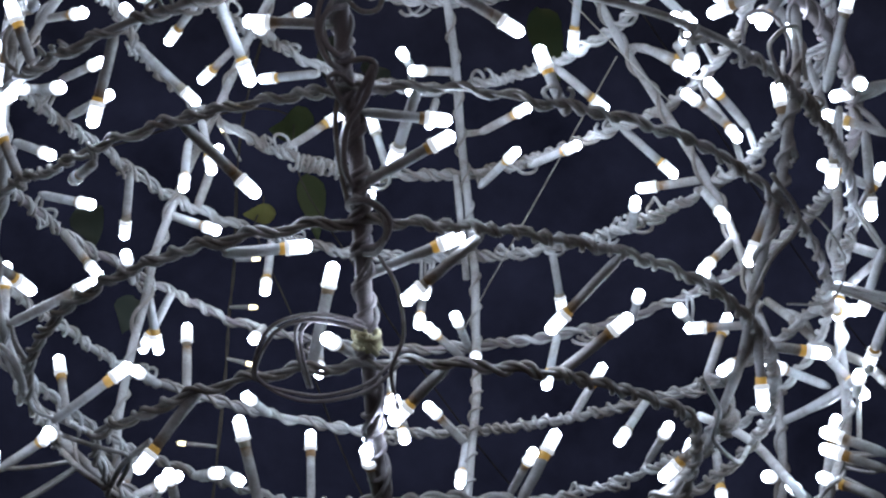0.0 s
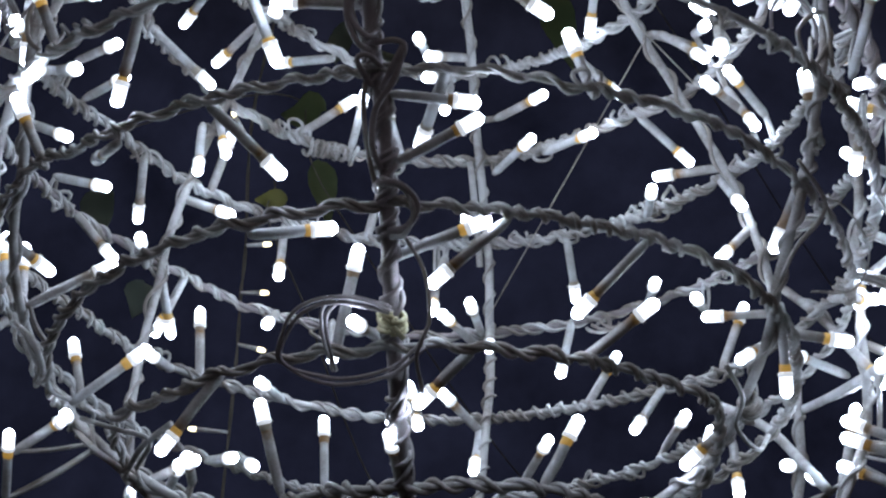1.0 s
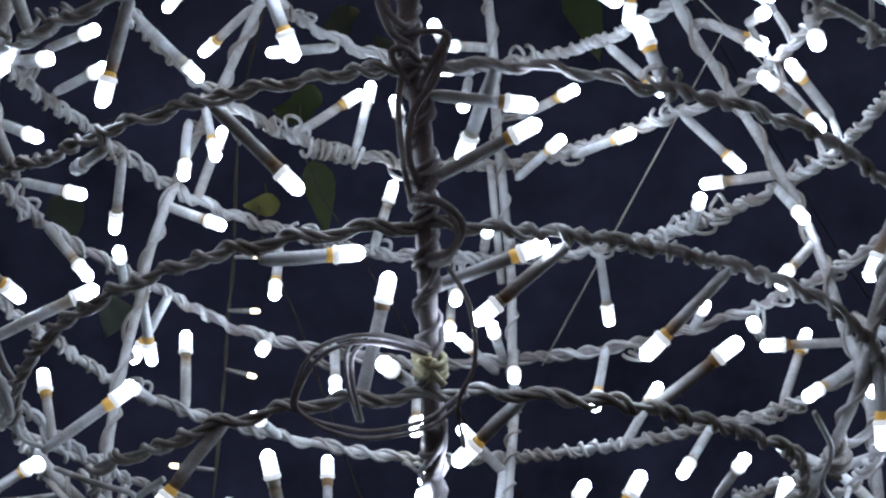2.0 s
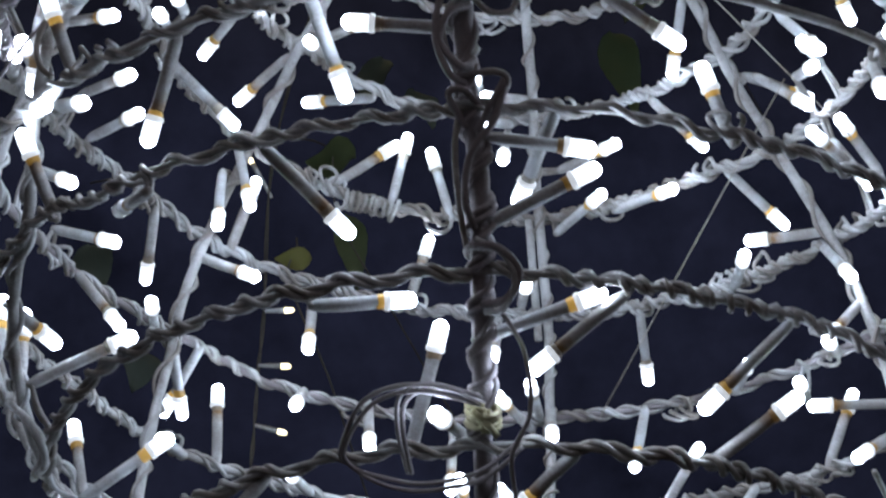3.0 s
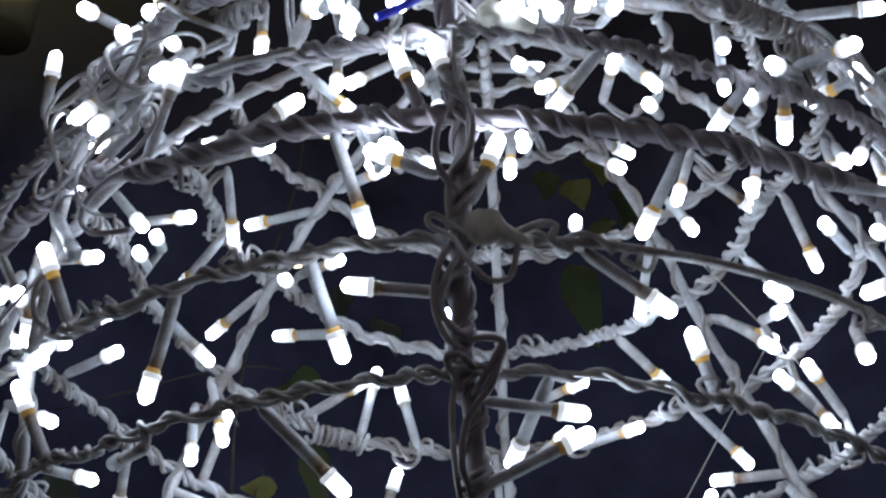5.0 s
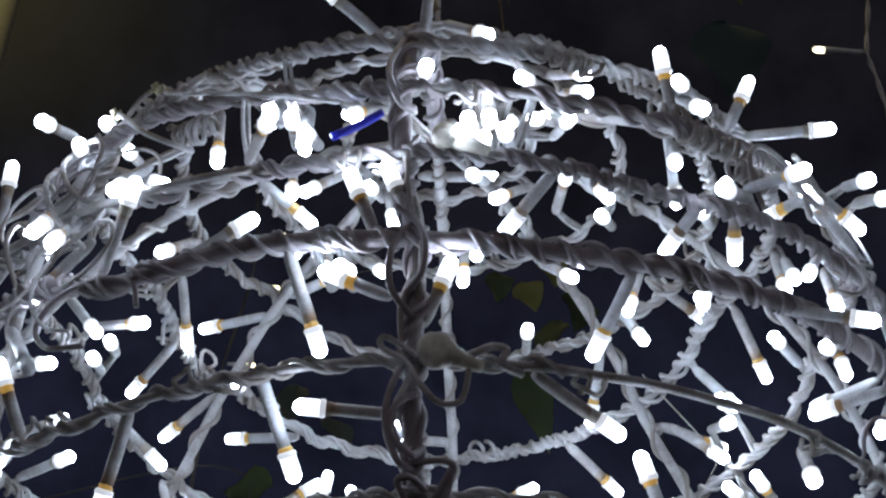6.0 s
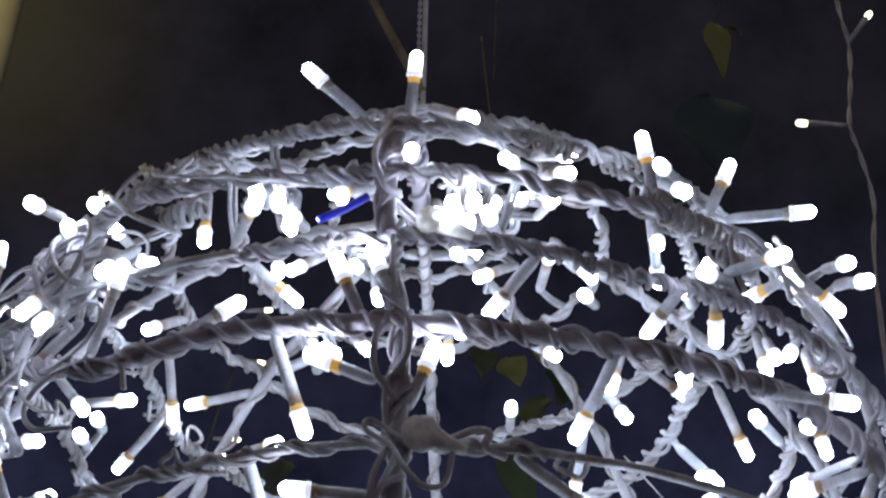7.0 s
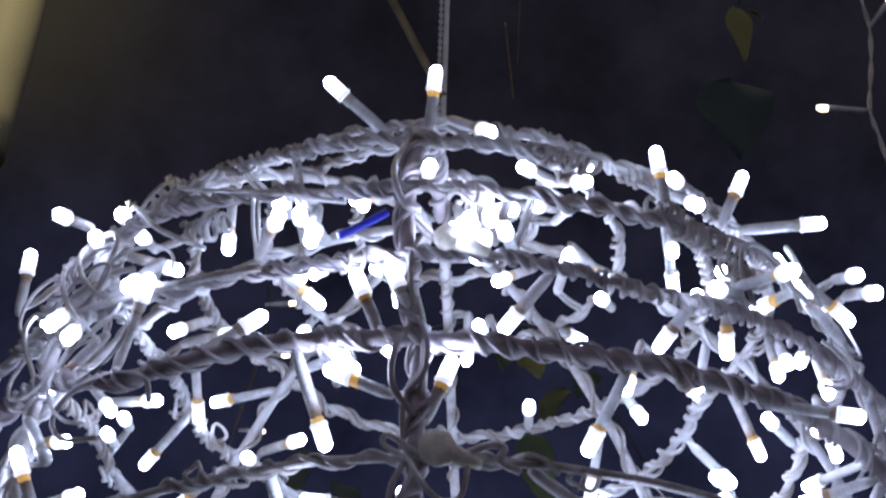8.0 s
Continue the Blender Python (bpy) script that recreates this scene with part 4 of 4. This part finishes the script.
# small curls where the cable doubles back on itself
curl_rng = random.Random(21)
for k in range(110):
    i, lon0 = curl_rng.choice((2, 3, 3, 4, 5, 5, 6, 6, 7, 7, 8)), curl_rng.uniform(-180, 180)
    p = ring_point(i, lon0, R)
    out, along = p.normalized(), Vector((0, 0, 1)).cross(p).normalized()
    up, size, spin = out.cross(along), curl_rng.uniform(0.0026, 0.0048), curl_rng.uniform(0, 6.28)
    lean, drop = curl_rng.uniform(-0.8, 0.8), curl_rng.choice((-1, 1)) * curl_rng.uniform(0.3, 1.0)
    pts = []
    for q in range(22):
        t = q / 21
        a = spin + t * 2 * math.pi * 1.35
        pts.append(p + along * (size * math.cos(a) + 0.006 * (t - 0.5)) + up * (size * (math.sin(a) + drop) * 0.9) + out * (0.0022 * math.sin(2 * a + lean) + 0.0015 * lean))
    v, f = tube(pts, 0.00078, 6)
    part("curl", mesh_from("curl", v, f, PVC), string)

# slack fine turns that hang round both shoulders
slack_rng = random.Random(33)
for k in range(22):
    lat0, lon0 = slack_rng.uniform(-8, 34), (-138 if k % 5 < 3 else -42) + slack_rng.uniform(-11, 11)
    wide, tall, spin = slack_rng.uniform(2.5, 6.5), slack_rng.uniform(2.0, 6.0), slack_rng.uniform(0, 6.28)
    sweep, lift = slack_rng.uniform(2.6, 5.2), slack_rng.uniform(2.0, 7.0)
    marks = []
    for q in range(7):
        a = spin + sweep * q / 6
        marks.append((lat0 + tall * math.sin(a), lon0 + wide * math.cos(a), 0.5 + lift * math.sin(math.pi * q / 6)))
    loose_cable(marks, slack_rng.choice((0.0006, 0.0007, 0.0009)), PVC if k % 3 else PVC_BROWN_SHADED)

# ---- the wire that the ball hangs from ----
hanger = thing("hanging_chain", "fine dull steel chain beside a grey cable above the ball", "chain", MID + Vector((0, 0, R)))
link_v, link_f = tube([(0.0006 * math.cos(a), 0, 0.0011 * math.sin(a)) for a in np.arange(0, 2 * math.pi, 0.5)], 0.0003, 5, True)
LINK = mesh_from("chain_link", link_v, link_f, CHAIN)
for k in range(240):
    part("chain_link", LINK, hanger, "", Matrix.Translation((-0.0030, 0, 0.0012 + 0.0017 * k)) @ Matrix.Rotation(math.pi / 2 * (k % 2), 4, "Z"))
v, f = tube([(-0.0008 + 0.0002 * wander(k, 3, 0.4), 0, 0.012 * k) for k in range(60)], 0.0011, 8)
part("cable", mesh_from("cable", v, f, CORD), hanger, "grey hanging cable")

# ---- the dark surroundings ----
def slab(name, lo, hi, mat, label, category):
    bm = bmesh.new()
    bmesh.ops.create_cube(bm, size=1.0)
    for vert in bm.verts:
        vert.co = Vector([lo[k] + (hi[k] - lo[k]) * (vert.co[k] + 0.5) for k in range(3)])
    bmesh.ops.bevel(bm, geom=bm.edges[:], offset=0.006, segments=2, affect="EDGES")
    me = bpy.data.meshes.new(name)
    bm.to_mesh(me)
    bm.free()
    me.materials.append(mat)
    return tagged(new(name, me), label, category, "", "structure")


slab("ground", (-40, -40, -0.2), (40, 40, 0.0), SOIL, "dark bare ground at night", "ground")
# the rolled hem of an awning: a padded tube with a seam and slight puckers
hem_v, hem_f = tube([(-0.030 + 0.002 * wander(k, 2, 0.3), 0, 0.04 * k + 0.03) for k in range(56)], [0.030 * (1 + 0.03 * wander(k, 6, 0.4)) for k in range(56)], 28)
awning = tagged(new("awning_edge", mesh_from("awning_edge", hem_v, hem_f, POST)), "pale rolled edge of an awning lit by a warm lamp", "awning", "", "structure")
awning.matrix_basis = Matrix.Translation((-0.353, 1.2, 3.06)) @ Matrix.Rotation(radians(5.2), 4, "Y")


def curtain_string(name, line, bulbs, label, thick=0.0008):
    """A fine lead with small warm bulbs on short stalks."""
    base = Vector(line[0])
    t = thing(name, label, "string lights", base)
    pts = smooth_line([Vector(p) - base for p in line], 10)
    for sgn in (-1, 1):
        w = [(x + sgn * 1.1 * thick * math.cos(k * 0.45), y + sgn * 1.1 * thick * math.sin(k * 0.45), z) for k, (x, y, z) in enumerate(pts)]
        v, f = tube(w, thick, 6)
        part("lead", mesh_from("lead", v, f, CORD if thick > 0.0005 else STEM), t)
    for foot, tip, size in bulbs:
        a, b = Vector(foot) - base, Vector(tip) - base
        way = (b - a).normalized()
        v, f = tube([a, a.lerp(b, 0.5), b - way * 0.006 * size], [0.0012 * size, 0.0017 * size, 0.0019 * size], 8)
        bulb = part("bulb", mesh_from("bulb", v, f, SLEEVE), t, "small bulb holder on a stalk")
        m = Matrix.Translation(b - way * 0.006 * size) @ way.to_track_quat("Z", "Y").to_matrix().to_4x4() @ Matrix.Diagonal((size * 0.8, size * 0.8, size * 0.85, 1))
        part("lens", WARM_ME, bulb, "glowing warm lens", m)
    return t


WARM_ME = mesh_from("lens", *lathe([(0.00215, 0.0), (0.0022, 0.0012), (0.00225, 0.0042), (0.0021, 0.0054), (0.00165, 0.0065), (0.0009, 0.0072), (0.0003, 0.0074)]), WARM)
curtain_string("curtain_light", [(-0.0719, 0.210, 2.3018), (-0.0710, 0.210, 2.2570), (-0.0848, 0.210, 2.1880), (-0.0917, 0.210, 2.1329), (-0.0908, 0.210, 2.0683), (-0.0917, 0.210, 2.0415), (-0.0917, 0.210, 2.0140), (-0.0926, 0.210, 1.9838), (-0.0951, 0.210, 1.9037), (-0.0960, 0.210, 1.7572)],
               [((-0.0908, 0.210, 2.0691), (-0.0788, 0.210, 2.0700), 0.62), ((-0.0917, 0.210, 2.0441), (-0.0788, 0.210, 2.0441), 0.62), ((-0.0917, 0.210, 2.0174), (-0.0788, 0.210, 2.0140), 0.6),
                ((-0.0908, 0.210, 2.1234), (-0.1012, 0.210, 2.1424), 0.55), ((-0.0934, 0.210, 1.9726), (-0.1115, 0.210, 1.9743), 0.6), ((-0.0796, 0.210, 2.2053), (-0.0676, 0.210, 2.2053), 0.6), ((-0.0719, 0.210, 2.2742), (-0.0572, 0.210, 2.2760), 0.6), ((-0.0719, 0.210, 2.2467), (-0.0589, 0.210, 2.2467), 0.6)],
               "fine hanging lead with small warm bulbs behind the ball", 0.0004)
curtain_string("curtain_light", [(0.302, 0.55, 3.3), (0.299, 0.55, 2.85), (0.300, 0.55, 2.788), (0.305, 0.55, 2.754), (0.304, 0.55, 2.72), (0.301, 0.55, 2.684), (0.306, 0.55, 2.660), (0.312, 0.55, 2.621), (0.309, 0.55, 2.566), (0.312, 0.55, 2.40), (0.310, 0.55, 2.1)],
               [((0.305, 0.55, 2.754), (0.322, 0.55, 2.782), 1.15), ((0.297, 0.550, 2.807), (0.261, 0.550, 2.794), 1.15), ((0.302, 0.55, 2.683), (0.266, 0.55, 2.683), 1.2), ((0.312, 0.55, 2.40), (0.33, 0.55, 2.41), 1.1)],
               "hanging lead with white bulbs beside the plant")


def cord(name, a, b, thick, mat, label, category, sag=0.0):
    a, b = Vector(a), Vector(b)
    mid = a.lerp(b, 0.5) + Vector((0, 0, -sag))
    v, f = tube([p for p in smooth_line([(0, 0, 0), mid - a, b - a], 8)], thick, 6)
    ob = new(name, mesh_from(name, v, f, mat))
    ob.location = a
    return tagged(ob, label, category)


cord("fishing_line", (0.0262, -0.12, 1.858), (0.0795, -0.12, 1.968), 0.00019, CORD, "thin clear line strung inside the ball", "line")
cord("fishing_line", (0.0580, -0.12, 1.998), (0.0980, -0.12, 1.9485), 0.00019, CORD, "thin clear line crossing inside the ball", "line")
cord("dry_stalk", (-0.001, 0.0, 2.236), (-0.13, 0.0, 2.52), 0.0017, STALK, "thin brown stalk beside the chain above the ball", "stalk")


# ---- the plant behind ----
def leaf_mesh(length, wide, fold, curl, mat, teeth=0.0):
    rows, verts, faces = 20, [], []
    for i in range(rows + 1):
        t = i / rows
        w = 1.25 * wide * math.sin(math.pi * t ** 0.72) ** 0.9 * (1 - 0.38 * t) * (1 + teeth * math.sin(i * 1.9)) + 0.0003
        z = -curl * t * t * length
        for k, u in enumerate((-1, -0.5, 0, 0.5, 1)):
            verts.append((u * w, t * length, z + abs(u) * fold * w + 0.003 * math.sin(9 * t + 2 * u) * abs(u) * wide / 0.02))
    for i in range(rows):
        for k in range(4):
            a = i * 5 + k
            faces.append((a, a + 1, a + 6, a + 5))
    n = len(verts)
    verts += [(x, y, z - 0.0005) for x, y, z in verts]
    faces += [tuple(q + n for q in reversed(fc)) for fc in faces]
    return mesh_from("leaf", verts, faces, mat)


plant = thing("climbing_plant", "climbing plant with green and yellowing leaves behind the ball", "plant", (0.05, 0.72, 0.0))


def grow(x, y, z, length, wide, turn, tilt, roll, mat, curl=0.15):
    m = Matrix.Translation((x - 0.05, y - 0.72, z)) @ Euler((radians(tilt), radians(roll), radians(turn))).to_matrix().to_4x4()
    part("leaf", leaf_mesh(length, wide, 0.15, curl, mat, 0.03), plant, "", m)


v, f = tube(smooth_line([(0.45, 0.02, 0.0), (0.48, 0.03, 0.8), (0.46, 0.02, 1.6), (0.44, 0.03, 2.3), (0.47, 0.03, 2.9), (0.45, 0.02, 3.5)], 14), 0.004, 8)
part("stem", mesh_from("stem", v, f, STEM), plant)
for pts in ([(0.45, 0.03, 1.8), (0.05, -0.3, 1.98), (-0.10, -0.49, 2.10), (-0.125, -0.505, 2.155), (-0.22, -0.49, 2.14)], [(0.45, 0.03, 2.0), (0.2, -0.2, 2.17), (0.05, -0.46, 2.25), (0.0, -0.49, 2.285), (-0.09, -0.50, 2.26)],
            [(0.46, 0.03, 2.9), (0.32, -0.1, 2.93), (0.19, -0.17, 2.84), (0.168, -0.17, 2.768)], [(0.45, 0.03, 1.7), (0.0, -0.35, 1.9), (-0.12, -0.5, 2.06), (-0.13, -0.5, 2.11)]):
    v, f = tube(smooth_line(pts, 10), 0.0004, 7)
    part("twig", mesh_from("twig", v, f, STEM), plant)

# leaves that catch the light: place, size, turn, tilt, roll
grow(-0.058, 0.22, 2.150, 0.030, 0.0085, 112, -28, 35, LEAF)
grow(-0.060, 0.23, 2.128, 0.036, 0.0062, 183, -84, 10, LEAF)
grow(-0.073, 0.215, 2.097, 0.016, 0.0042, 95, -10, 50, LEAF_OLD)
grow(0.052, 0.22, 2.218, 0.048, 0.0080, 165, -78, 14, LEAF)
grow(0.040, 0.22, 2.268, 0.017, 0.0060, 185, -75, 0, LEAF)
grow(0.052, 0.225, 2.267, 0.018, 0.0066, 170, -75, 20, LEAF_OLD)
grow(0.070, 0.23, 2.250, 0.024, 0.0075, 140, -60, -20, LEAF)
grow(0.066, 0.25, 2.300, 0.018, 0.0065, 190, -75, 10, LEAF_OLD)
grow(0.080, 0.25, 2.278, 0.024, 0.0085, 205, -70, -10, LEAF)
# the next four leaves are dim by their shade-tinted colour
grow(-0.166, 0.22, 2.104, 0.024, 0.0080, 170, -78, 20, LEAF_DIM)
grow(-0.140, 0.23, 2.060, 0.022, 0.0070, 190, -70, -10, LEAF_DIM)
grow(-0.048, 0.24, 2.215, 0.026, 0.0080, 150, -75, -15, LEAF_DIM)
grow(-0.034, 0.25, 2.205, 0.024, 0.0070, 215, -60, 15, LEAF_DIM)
grow(0.215, 0.55, 2.765, 0.045, 0.0078, 183, -84, 8, LEAF_OLIVE)
grow(0.225, 0.55, 2.762, 0.014, 0.005, 230, -40, 8, LEAF_OLD)
grow(-0.023, 0.300, 2.556, 0.028, 0.0060, 180, -100, 140, LEAF_NEW)
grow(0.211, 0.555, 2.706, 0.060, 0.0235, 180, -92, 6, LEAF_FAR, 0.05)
grow(0.176, 0.600, 2.858, 0.022, 0.009, 120, -40, 10, LEAF)

# withered threads of vine
cord("vine_thread", (0.058, 0.50, 2.697), (0.064, 0.50, 2.634), 0.00055, STALK, "thin withered vine thread hanging behind the ball", "vine")
cord("vine_thread", (0.069, 0.50, 2.80), (0.066, 0.50, 2.66), 0.0003, STALK, "thin withered vine thread hanging behind the ball", "vine")
